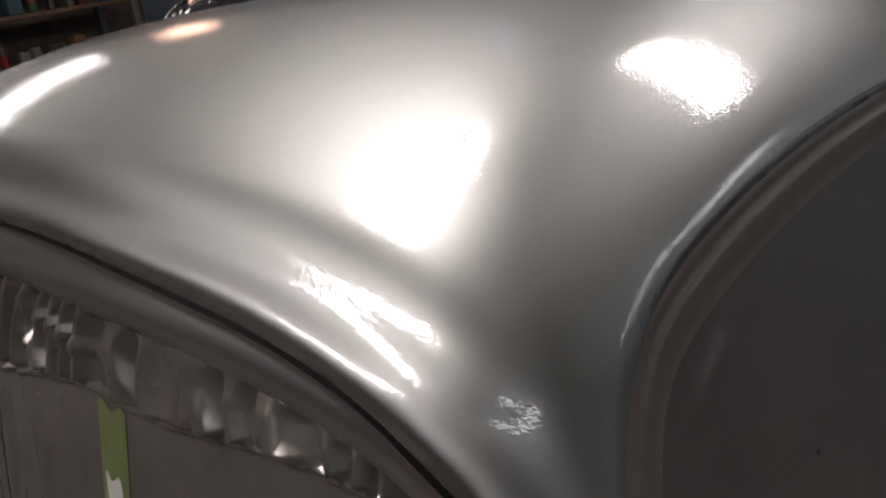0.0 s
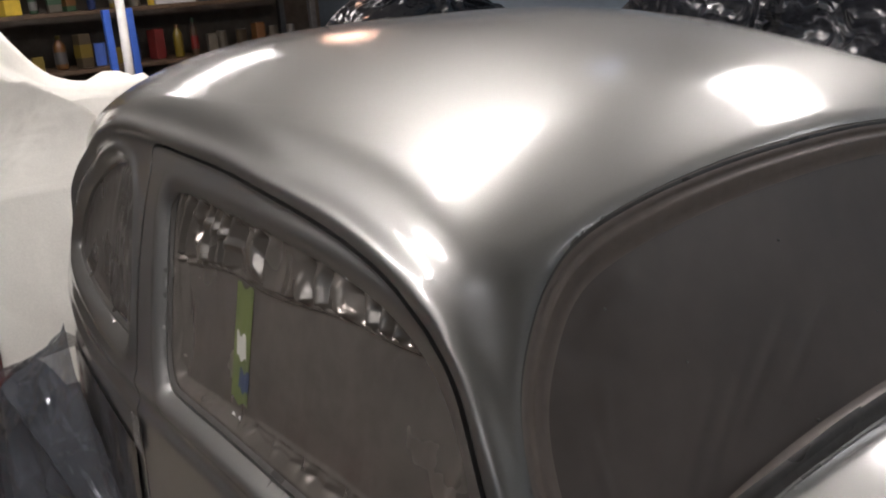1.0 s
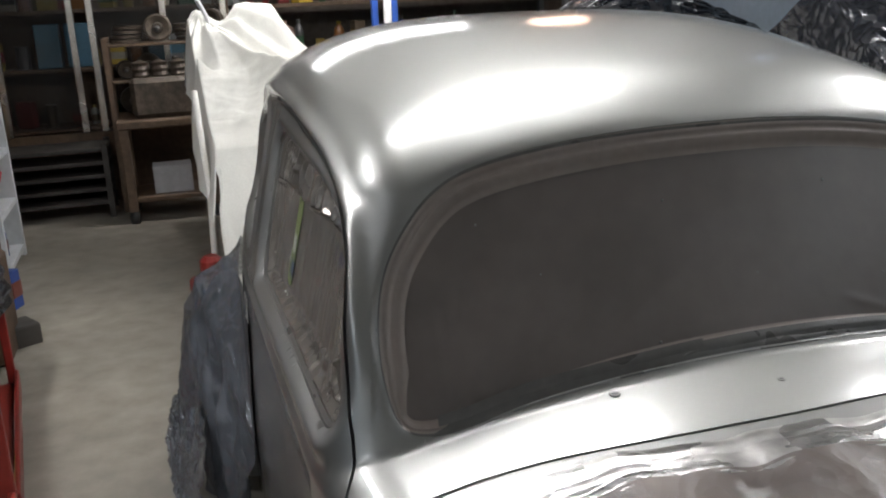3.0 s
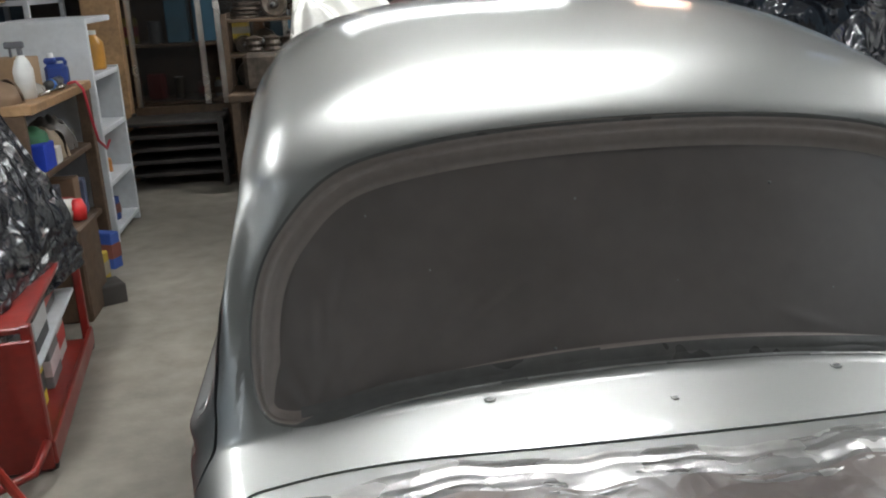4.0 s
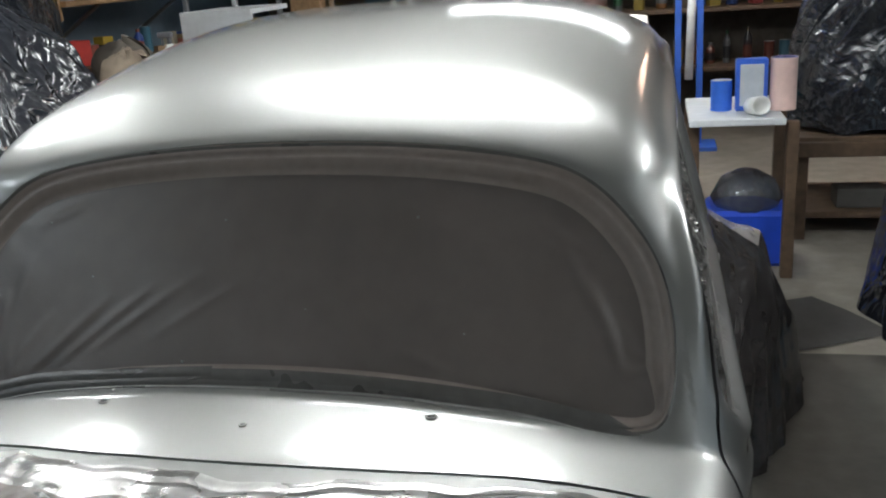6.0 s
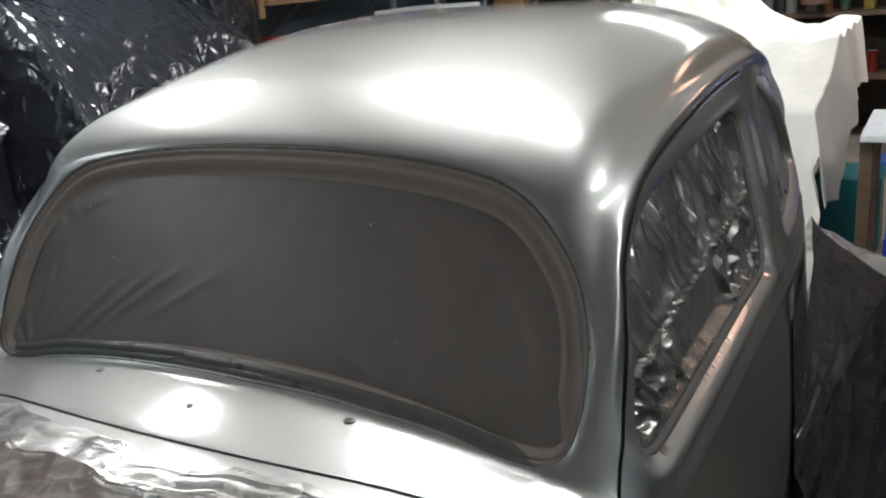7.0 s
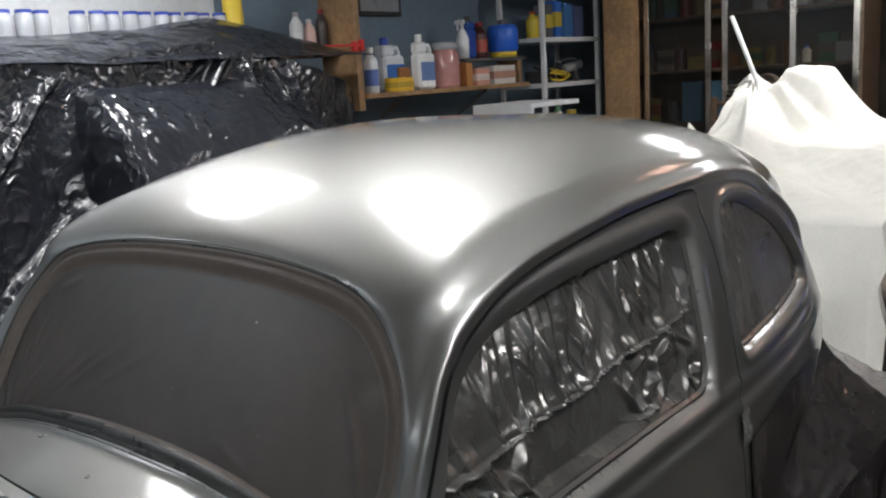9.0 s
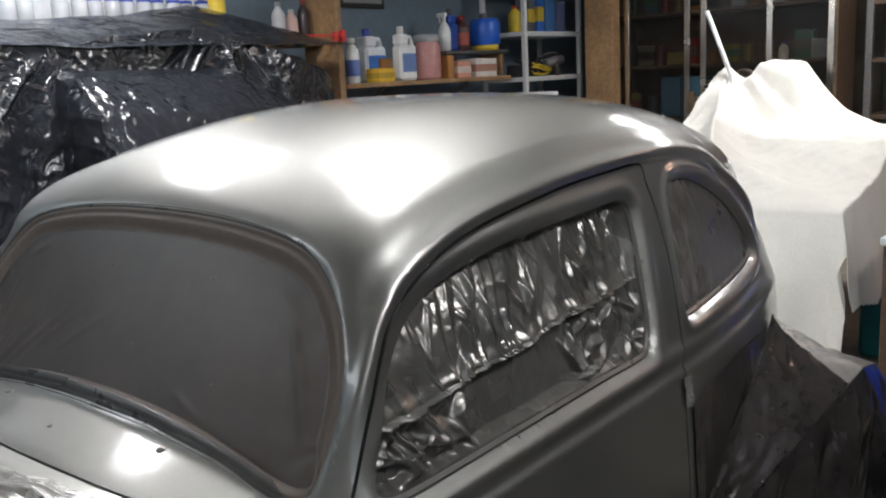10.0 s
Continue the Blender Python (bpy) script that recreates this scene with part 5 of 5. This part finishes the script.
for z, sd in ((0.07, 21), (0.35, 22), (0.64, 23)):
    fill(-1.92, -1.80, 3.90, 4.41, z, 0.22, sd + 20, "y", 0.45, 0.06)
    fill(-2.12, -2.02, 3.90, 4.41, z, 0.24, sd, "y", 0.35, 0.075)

# red tool cart
cart = empty("tool_cart", "red steel tool cart with boxed parts under a black sheet", "cart", at=(-1.69, 1.79, 0))
cart.rotation_euler = (0, 0, 0.13)
for px in (-0.235, 0.235):
    for py in (-0.47, 0.48):
        part("corner_post", box_bm(0.03, 0.03, 0.42, 0.004, (px, py, 0.05)), RED_PAINT, cart)
        part("castor", lathe_bm([(0, 0), (0.02, 0), (0.025, 0.025), (0.02, 0.05), (0, 0.05)], 14, (px, py, 0)), SEAL, cart, "black castor", True)
for z in (0.03, 0.445):
    part("tray", box_bm(0.47, 0.96, 0.02, 0.004, (0, 0, z)), RED_PAINT, cart)
part("side_rail", box_bm(0.016, 0.98, 0.075, 0.004, (0.252, 0, 0.02)), RED_PAINT, cart)
part("end_panel", box_bm(0.50, 0.014, 0.42, 0.004, (0, -0.495, 0.01)), RED_PAINT, cart)
part("shelf_board", box_bm(0.44, 0.92, 0.016, 0.003, (0, 0, 0.26)), WHITE_PAINT, cart, "pale shelf with a worn edge")
part("pull_bar", tube_bm([(0.24, -0.50, 0.10), (0.22, -0.62, 0.07), (0.05, -0.72, 0.05), (-0.18, -0.62, 0.05), (-0.22, -0.50, 0.10)], 0.014), RED_PAINT, cart, smooth=True)
carton(-1.56, 1.62, 0.052, 0.14, 0.20, 0.17, (0.7, 0.55, 0.05), (0.05, 0.05, 0.05), 0.13, label="yellow and black battery carton")
carton(-1.60, 1.90, 0.052, 0.16, 0.18, 0.15, (0.2, 0.19, 0.19), (0.6, 0.5, 0.5), 0.13, label="dark printed carton with a pale band")
carton(-1.63, 2.12, 0.052, 0.14, 0.15, 0.16, (0.55, 0.52, 0.5), (0.5, 0.06, 0.05), 0.13, label="grey and red printed carton")
carton(-1.56, 1.68, 0.278, 0.18, 0.22, 0.16, (0.07, 0.07, 0.075), (0.5, 0.5, 0.5), 0.13, label="black carton with a pale label")
carton(-1.62, 2.02, 0.278, 0.15, 0.2, 0.12, (0.12, 0.12, 0.12), (0.55, 0.1, 0.08), 0.13, label="dark carton with a red band")

# bench between the covered bench and the shelf unit
wb = empty("workbench", "old dark workbench cluttered with tools and rags", "bench", at=(-2.14, 3.28, 0))
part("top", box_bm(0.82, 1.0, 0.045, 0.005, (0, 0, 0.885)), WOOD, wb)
part("shelf_board", box_bm(0.76, 0.94, 0.03, 0.004, (0, 0, 0.58)), DIMMED_WOOD, wb)
part("shelf_board", box_bm(0.76, 0.94, 0.03, 0.004, (0, 0, 0.22)), DIMMED_WOOD, wb)
part("side_panel", box_bm(0.74, 0.03, 0.885, 0.004, (0, -0.48, 0)), DIMMED_WOOD, wb)
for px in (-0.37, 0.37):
    part("leg", box_bm(0.06, 0.06, 0.885, 0.004, (px, 0.46, 0)), DIMMED_WOOD, wb)


def heap(x, y, z, r, h, color, seed, name="rag", label="crumpled heap of old rags", cat="rag", rough=0.8):
    """A soft crumpled heap resting on a board."""
    me = grid_mesh(lambda u, v: (r * np.cos(u) * np.sin(v) * (1 + 0.25 * waves(u, v, seed, 5, 0.4, 1.6, 0.6)), r * np.sin(u) * np.sin(v) * (1 + 0.25 * waves(u, v, seed + 1, 5, 0.4, 1.6, 0.6)), h * np.cos(v) ** 0.7 * (1 + 0.35 * waves(u, v, seed + 2, 6, 0.5, 2.0, 0.7))), 36, 14, 0, 2 * math.pi, 0.02, 1.57)
    ob = place(name, me, plastic(color, rough))
    ob.location = (x, y, z)
    return tagged(ob, label, cat)


spray_bottle(-1.83, 3.07, 0.93, 0.25, (0.75, 0.75, 0.72), (0.12, 0.12, 0.13))
heap(-1.90, 2.88, 0.93, 0.11, 0.10, (0.20, 0.13, 0.08), 301, label="crumpled brown leather rag")
heap(-2.05, 3.0, 0.93, 0.14, 0.17, (0.30, 0.24, 0.18), 305, label="heap of buff rags and paper")
heap(-1.88, 3.22, 0.93, 0.08, 0.06, (0.42, 0.40, 0.37), 309, label="crumpled pale shop towel")
heap(-2.25, 3.3, 0.93, 0.18, 0.20, (0.14, 0.12, 0.10), 313, label="dark heap of oily rags")
carton(-1.98, 3.42, 0.93, 0.18, 0.14, 0.16, (0.36, 0.24, 0.14), turn=-0.3, label="brown cardboard carton of rags")
jug(-1.84, 3.60, 0.93, 0.16, 0.11, (0.03, 0.06, 0.25), (0.7, 0.7, 0.7))
wrench = empty("socket_wrench", "chrome socket wrench lying on the bench edge", "tool", at=(-1.77, 3.2, 0.935))
part("handle", tube_bm([(0, -0.14, 0.008), (0.01, 0.12, 0.008)], 0.008), STEEL, wrench, smooth=True)
part("head", lathe_bm([(0, 0), (0.02, 0), (0.02, 0.02), (0, 0.022)], 14, (0.01, 0.13, 0)), STEEL, wrench, smooth=True)
gun = empty("air_tool", "black air tool with a blue collar", "tool", at=(-1.80, 3.38, 0.93))
part("barrel", tube_bm([(0, -0.10, 0.03), (0, 0.10, 0.035)], 0.022, 12), plastic((0.03, 0.03, 0.03)), gun, smooth=True)
part("collar", tube_bm([(0, -0.06, 0.03), (0, -0.035, 0.03)], 0.026, 12), plastic((0.04, 0.15, 0.5)), gun, "blue collar", True)
part("grip", tube_bm([(0, 0.03, 0.03), (0.03, 0.05, 0.005)], 0.016, 10), plastic((0.03, 0.03, 0.03)), gun, smooth=True)
cord = empty("red_hose", "thin red hose hanging off the bench", "hose", at=(-1.715, 3.5, 0.55))
part("hose", tube_bm([(-0.06, 0.02, 0.39), (-0.02, 0.02, 0.40), (0.01, 0.02, 0.36), (0.02, 0.05, 0.2), (0.02, 0.12, 0.08), (0.03, 0.22, 0.02), (0.03, 0.3, 0.05)], 0.007), plastic((0.45, 0.03, 0.05)), cord, smooth=True)
blue_box = carton(-1.84, 3.02, 0.61, 0.16, 0.15, 0.12, (0.02, 0.06, 0.50), label="bright blue plastic box")
carton(-1.80, 3.15, 0.61, 0.08, 0.09, 0.08, (0.6, 0.58, 0.54), label="small white cardboard box")
heap(-1.86, 3.06, 0.73, 0.09, 0.07, (0.05, 0.16, 0.08), 321, label="crumpled dull green cloth")
heap(-1.90, 3.32, 0.61, 0.13, 0.14, (0.28, 0.22, 0.15), 325, label="heap of buff rags")
heap(-1.92, 3.55, 0.61, 0.12, 0.16, (0.10, 0.09, 0.08), 329, label="dark heap of oily rags")
for i, (yy, hh, cc) in enumerate(((2.9, 0.2, (0.12, 0.10, 0.09)), (3.05, 0.16, (0.3, 0.28, 0.26)), (3.2, 0.24, (0.05, 0.05, 0.06)), (3.36, 0.14, (0.35, 0.05, 0.04)), (3.5, 0.22, (0.2, 0.13, 0.08)), (3.64, 0.18, (0.1, 0.12, 0.2)))):
    carton(-1.88, yy, 0.25, 0.14, 0.11, hh, cc, turn=0.15 * (i % 3 - 1), label="worn cardboard carton under the bench")

# angle grinder and loose parts behind the cart
grinder = empty("angle_grinder", "grey power tool with a red knob", "tool", at=(-1.72, 2.75, 0.0))
part("stand", box_bm(0.3, 0.3, 0.42, 0.01), DIMMED_WOOD, grinder)
part("body", tube_bm([(-0.16, 0, 0.47), (0.1, 0.02, 0.47)], 0.05, 12), plastic((0.55, 0.53, 0.48)), grinder, smooth=True)
part("knob", lathe_bm([(0, 0), (0.03, 0), (0.035, 0.05), (0.02, 0.09), (0, 0.09)], 14, (0.12, 0, 0.43)), plastic((0.6, 0.03, 0.03)), grinder, "red knob", True)
fill(-1.9, -1.55, 2.95, 3.7, 0.0, 0.3, 41, "y", 0.6, 0.12)
carton(-1.60, 2.86, 0.0, 0.20, 0.15, 0.09, (0.05, 0.045, 0.04), turn=0.5, label="flat dark grey carton on the floor")


def jack_stand(x, y, z=0.0):
    th = empty("jack_stand", "red steel jack stand on the floor", "jack stand", at=(x, y, z))
    for a in range(4):
        c, s = math.cos(a * math.pi / 2 + 0.78), math.sin(a * math.pi / 2 + 0.78)
        part("leg", tube_bm([(0.14 * c, 0.14 * s, 0.012), (0.035 * c, 0.035 * s, 0.27)], 0.013), plastic((0.48, 0.045, 0.03)), th)
    part("collar", lathe_bm([(0, 0.25), (0.05, 0.25), (0.05, 0.3), (0.03, 0.32), (0, 0.32)], 14), plastic((0.48, 0.045, 0.03)), th)
    part("ratchet_bar", box_bm(0.025, 0.025, 0.16, 0.003, (0, 0, 0.3)), GREY_METAL, th)
    part("saddle", box_bm(0.09, 0.05, 0.02, 0.004, (0, 0, 0.45)), GREY_METAL, th)
    return th


jack_stand(-1.43, 0.93)

# glass-fronted cabinet and posts at the back
cab = empty("glass_cabinet", "dark wooden cabinet with tall glazed doors", "cabinet", at=(-1.2, 5.75, 0))
part("back", box_bm(1.75, 0.03, 2.3, 0.003, (0, 0.42, 0)), DIMMED_WOOD, cab)
for px in (-0.86, 0.86):
    part("side", box_bm(0.04, 0.42, 2.3, 0.003, (px, 0.2, 0)), DIMMED_WOOD, cab)
part("plinth", box_bm(1.72, 0.4, 0.52, 0.006, (0, 0.2, 0)), DIMMED_WOOD, cab)
for z in (0.53, 0.95, 1.35, 1.75, 2.25):
    part("shelf_board", box_bm(1.68, 0.36, 0.025, 0.002, (0, 0.22, z)), DIMMED_WOOD, cab)
for px in (-0.70, -0.20, -0.07, 0.42, 0.84):
    part("door_stile", box_bm(0.045, 0.03, 1.78, 0.003, (px, -0.015, 0.52)), STEEL, cab, "bright metal door stile")
for px, w in ((-0.45, 0.44), (0.175, 0.44), (0.63, 0.36)):
    part("pane", box_bm(w, 0.006, 1.7, 0, (px, -0.012, 0.55)), GLASS, cab)
# 0.22 puts the dimness inside the cabinet into the goods' colours
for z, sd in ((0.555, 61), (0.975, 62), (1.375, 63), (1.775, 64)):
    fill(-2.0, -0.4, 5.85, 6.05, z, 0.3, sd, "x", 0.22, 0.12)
for x in (-2.06,):
    structure("post", box_bm(0.25, 0.12, CEIL, 0.006, (x, 5.62, 0)), WOOD, "tall varnished pine post")

# slatted crate shelf and dolly
dolly = empty("workbench_dolly", "dark wooden dolly bench on castors", "bench", at=(-0.85, 5.15, 0))
part("top", box_bm(0.62, 0.5, 0.05, 0.006, (0, 0, 0.62)), DIMMED_WOOD, dolly)
part("lower_board", box_bm(0.58, 0.46, 0.03, 0.004, (0, 0, 0.14)), DIMMED_WOOD, dolly)
for px in (-0.27, 0.27):
    for py in (-0.21, 0.21):
        part("leg", box_bm(0.06, 0.06, 0.54, 0.004, (px, py, 0.08)), DIMMED_WOOD, dolly)
        part("castor", lathe_bm([(0, 0), (0.03, 0), (0.035, 0.04), (0.03, 0.08), (0, 0.08)], 12, (px, py, 0)), SEAL, dolly, "black castor", True)
carton(-0.85, 5.1, 0.17, 0.25, 0.2, 0.18, (0.5, 0.5, 0.52), label="crumpled pale parcel on the dolly")
eng = empty("engine_block", "greasy dark engine block on the bench", "engine", at=(-0.85, 5.15, 0.67))
part("block", box_bm(0.4, 0.3, 0.26, 0.03), GREASY, eng)
for px in (-0.12, 0.0, 0.12):
    part("cylinder", lathe_bm([(0.05, 0), (0.06, 0.02), (0.05, 0.04), (0.06, 0.06), (0.05, 0.08), (0.06, 0.1), (0, 0.12)], 14, (px, 0, 0.25)), GREASY, eng, smooth=False)
low_shelf = shelf_rack("low_rack", "low dark slatted rack", -1.95, -1.25, 5.2, 5.6, [0.12, 0.21, 0.30, 0.39, 0.48], 0.5, BLACK_WOOD, BLACK_WOOD)

# long clutter rack across the back
rack = shelf_rack("storage_rack", "dark steel storage rack crammed with parts and boxes", -0.25, 2.6, 6.15, 6.75, [0.5, 0.95, 1.35, 1.75], 2.1, GREY_METAL, DIMMED_WOOD, 0.05, 0.03)
# Goods coloured far darker to stand in for weak light back here
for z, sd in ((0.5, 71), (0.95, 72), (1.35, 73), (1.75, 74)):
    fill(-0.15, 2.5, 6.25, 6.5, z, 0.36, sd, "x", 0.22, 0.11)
pot = bottle(0.1, 6.1, 1.02, 0.2, 0.1, (0.2, 0.12, 0.1), (0.2, 0.12, 0.1), label="round brown clay plant pot")
brk = empty("roller_stand", "blue and white upright roller stand", "stand", at=(0.80, 5.55, 0))
for px in (-0.075, 0.075):
    part("upright", box_bm(0.045, 0.045, 1.35, 0.004, (px, 0, 0)), plastic((0.04, 0.12, 0.5)), brk)
part("roller", tube_bm([(0, -0.02, 0.5), (0.03, 0, 1.45)], 0.03, 12), plastic((0.8, 0.8, 0.78)), brk, smooth=True)
part("base", box_bm(0.4, 0.3, 0.03, 0.004), plastic((0.04, 0.12, 0.5)), brk)
panel = empty("perforated_panel", "white metal grid panel standing on the rack", "panel", at=(1.45, 6.2, 1.352))
for k in range(3):
    part("bar", box_bm(0.05, 0.02, 0.45, 0.003, (-0.13 + 0.13 * k, 0, 0)), WHITE_PAINT, panel)
for z in (0, 0.2, 0.40):
    part("bar", box_bm(0.31, 0.024, 0.05, 0.003, (0, 0, z)), WHITE_PAINT, panel)

# broom and floor jack behind the car
br = empty("pole", "pale pole sticking out above the cloth", "pole", at=(-0.57, 4.45, 0.0))
part("shaft", tube_bm([(0.09, -0.05, 0), (0.02, -0.01, 1.3), (-0.15, 0.04, 1.68)], 0.014), plastic((0.7, 0.7, 0.72)), br, smooth=True)
fj = empty("floor_jack", "red trolley jack on the floor", "jack", at=(-0.74, 2.86, 0))
part("body", box_bm(0.2, 0.42, 0.12, 0.02, (0, 0, 0.03)), RED_PAINT, fj)
part("handle", tube_bm([(0.02, 0.05, 0.16), (0.04, 0.20, 0.5), (0.03, 0.46, 0.98)], 0.016), plastic((0.72, 0.7, 0.66)), fj, "pale tubular jack handle", True)
part("post", lathe_bm([(0.05, 0), (0.05, 0.2), (0.03, 0.22), (0, 0.22)], 12, (0, -0.1, 0.1)), RED_PAINT, fj)
for px in (-0.1, 0.1):
    part("wheel", lathe_bm([(0, 0), (0.04, 0), (0.04, 0.03), (0, 0.03)], 12, (px, 0.15, 0.0)), SEAL, fj)

# side table with tins
tab = empty("side_table", "white-topped side table holding tins", "table", at=(0.93, 2.98, 0))
part("tabletop", box_bm(0.38, 0.6, 0.03, 0.004, (-0.03, 0, 0.69)), WHITE_PAINT, tab)
for px in (-0.2, 0.2):
    for py in (-0.2, 0.2):
        part("leg", box_bm(0.05, 0.05, 0.69, 0.004, (px, py, 0)), DIMMED_WOOD, tab)
cs = empty("parts_case", "blue-framed case with a grey lid", "case", at=(0.97, 2.90, 0.72))
part("frame", box_bm(0.13, 0.06, 0.22, 0.006), plastic((0.04, 0.12, 0.55)), cs)
part("lid", box_bm(0.10, 0.064, 0.18, 0.004, (0, 0, 0.02)), plastic((0.45, 0.48, 0.52)), cs)
can(0.85, 2.92, 0.72, 0.13, 0.045, (0.04, 0.14, 0.6))
cup = empty("cup", "white mug lying on its side", "cup", at=(0.98, 2.76, 0.76))
part("body", lathe_bm([(0.0, -0.05), (0.036, -0.05), (0.04, 0.05), (0.034, 0.05), (0.03, -0.04), (0, -0.04)], 18), plastic((0.8, 0.8, 0.78)), cup, smooth=True)
cup.rotation_euler = (1.4, 0, 0.3)
can(1.10, 2.90, 0.72, 0.22, 0.055, (0.7, 0.50, 0.45), (0.04, 0.06, 0.3), "round pink tub with a dark blue lid")
bin_ = empty("storage_bin", "blue plastic bin with a clear bag inside", "bin", at=(0.98, 3.05, 0))
bm = box_bm(0.36, 0.3, 0.26, 0.02)
part("tub", bm, plastic((0.02, 0.07, 0.55)), bin_)
part("bag", lathe_bm([(0.14, 0.25), (0.16, 0.3), (0.12, 0.38), (0.05, 0.42), (0, 0.42)], 14), CLEAR_SHEET, bin_, "clear plastic bag", True)
tb = empty("storage_bin", "teal plastic bin behind the car", "bin", at=(0.60, 3.62, 0))
part("tub", box_bm(0.3, 0.3, 0.38, 0.02), plastic((0.02, 0.2, 0.22)), tb)
# Flat sheet beside the car, darker than the concrete around it
runner = grid_mesh(lambda u, v: (0.80 + 1.0 * u, -0.6 + 2.56 * v + 0.02 * u, 0.005 + 0.002 * waves(u, 2 * v, 93, 5, 1, 4, 0.3)), 30, 60)
tagged(place("floor_runner", runner, mat("dark_floor_sheet", (0.085, 0.078, 0.066), 0.8, 0, 12, 0.15, 0.1, 60, stain=0.25, stain_scale=2)), "dusty dark grey-brown runner laid on the concrete", "mat")
mt = place("floor_mat", grid_mesh(lambda u, v: (1.44 - 0.24 * u - 0.42 * v, 2.17 + 0.37 * u - 0.22 * v, 0.006 + 0.004 * waves(u, v, 91, 4, 1, 3, 0.3)), 20, 20), plastic((0.07, 0.065, 0.06), 0.8))
tagged(mt, "dark rubber mat lying on the concrete", "mat")
carton(1.55, 3.5, 0.13, 0.22, 0.16, 0.09, (0.07, 0.066, 0.06), label="flat dark grey cardboard carton")
carton(1.95, 3.5, 0.13, 0.16, 0.14, 0.07, (0.3, 0.27, 0.22), label="flat buff cardboard carton")
carton(-1.58, 5.90, 0.978, 0.16, 0.14, 0.30, (0.06, 0.15, 0.22), label="pale blue carton in the cabinet")
carton(-1.38, 5.90, 0.978, 0.16, 0.14, 0.30, (0.06, 0.15, 0.22), label="pale blue carton in the cabinet")

# greasy engine parts stacked on a dark rack at the back
prack = shelf_rack("parts_rack", "dark rack stacked with greasy engine parts", -1.20, -0.42, 5.30, 5.62, [0.66, 0.90, 1.14], 1.18, DIMMED_WOOD, DIMMED_WOOD, 0.04, 0.02)


def engine_part(x, y, z, r, kind, seed):
    th = empty("engine_part", "greasy brown cast engine part", "engine part", "engine parts", (x, y, z))
    th.rotation_euler = (0, 0, seed * 1.7)
    if kind == 0:
        bm = lathe_bm([(0, -0.03), (r * 0.35, -0.03), (r * 0.4, -0.01), (r * 0.9, -0.015), (r, 0.0), (r, 0.035), (r * 0.85, 0.04), (r * 0.4, 0.02), (r * 0.3, 0.05), (0, 0.05)], 22)
        bmesh.ops.rotate(bm, verts=bm.verts, cent=(0, 0, 0), matrix=Matrix.Rotation(1.45, 3, "X"))
        bmesh.ops.translate(bm, verts=bm.verts, vec=(0, 0, r))
        part("drum", bm, GREASY, th, smooth=False)
        part("hub", tube_bm([(0, -0.08, r), (0, 0.05, r)], r * 0.18, 10), GREY_METAL, th, smooth=True)
    elif kind == 1:
        part("casting", box_bm(r * 1.6, r * 1.3, r * 1.1, r * 0.2), GREASY, th)
        part("flange", lathe_bm([(0, 0), (r * 0.6, 0), (r * 0.6, 0.015), (r * 0.35, 0.02), (r * 0.3, 0.06), (0, 0.06)], 16, (0, 0, r * 1.1)), GREASY, th)
    else:
        for k in range(4):
            part("ring", lathe_bm([(r * 0.5, k * 0.03), (r, k * 0.03 + 0.003), (r, k * 0.03 + 0.022), (r * 0.5, k * 0.03 + 0.027)], 18, (0.01 * math.sin(seed + k), 0.01 * math.cos(seed * 2 + k), 0)), GREASY, th)
    return th


rng = random.Random(77)
for z in (0.66, 0.90, 1.14):
    x = -1.13
    while x < -0.50:
        r = rng.uniform(0.06, 0.105)
        x += r
        engine_part(x, 5.43 + rng.uniform(-0.04, 0.02), z, r, rng.choice((0, 0, 1, 2)), rng.randint(1, 50))
        x += r + 0.015
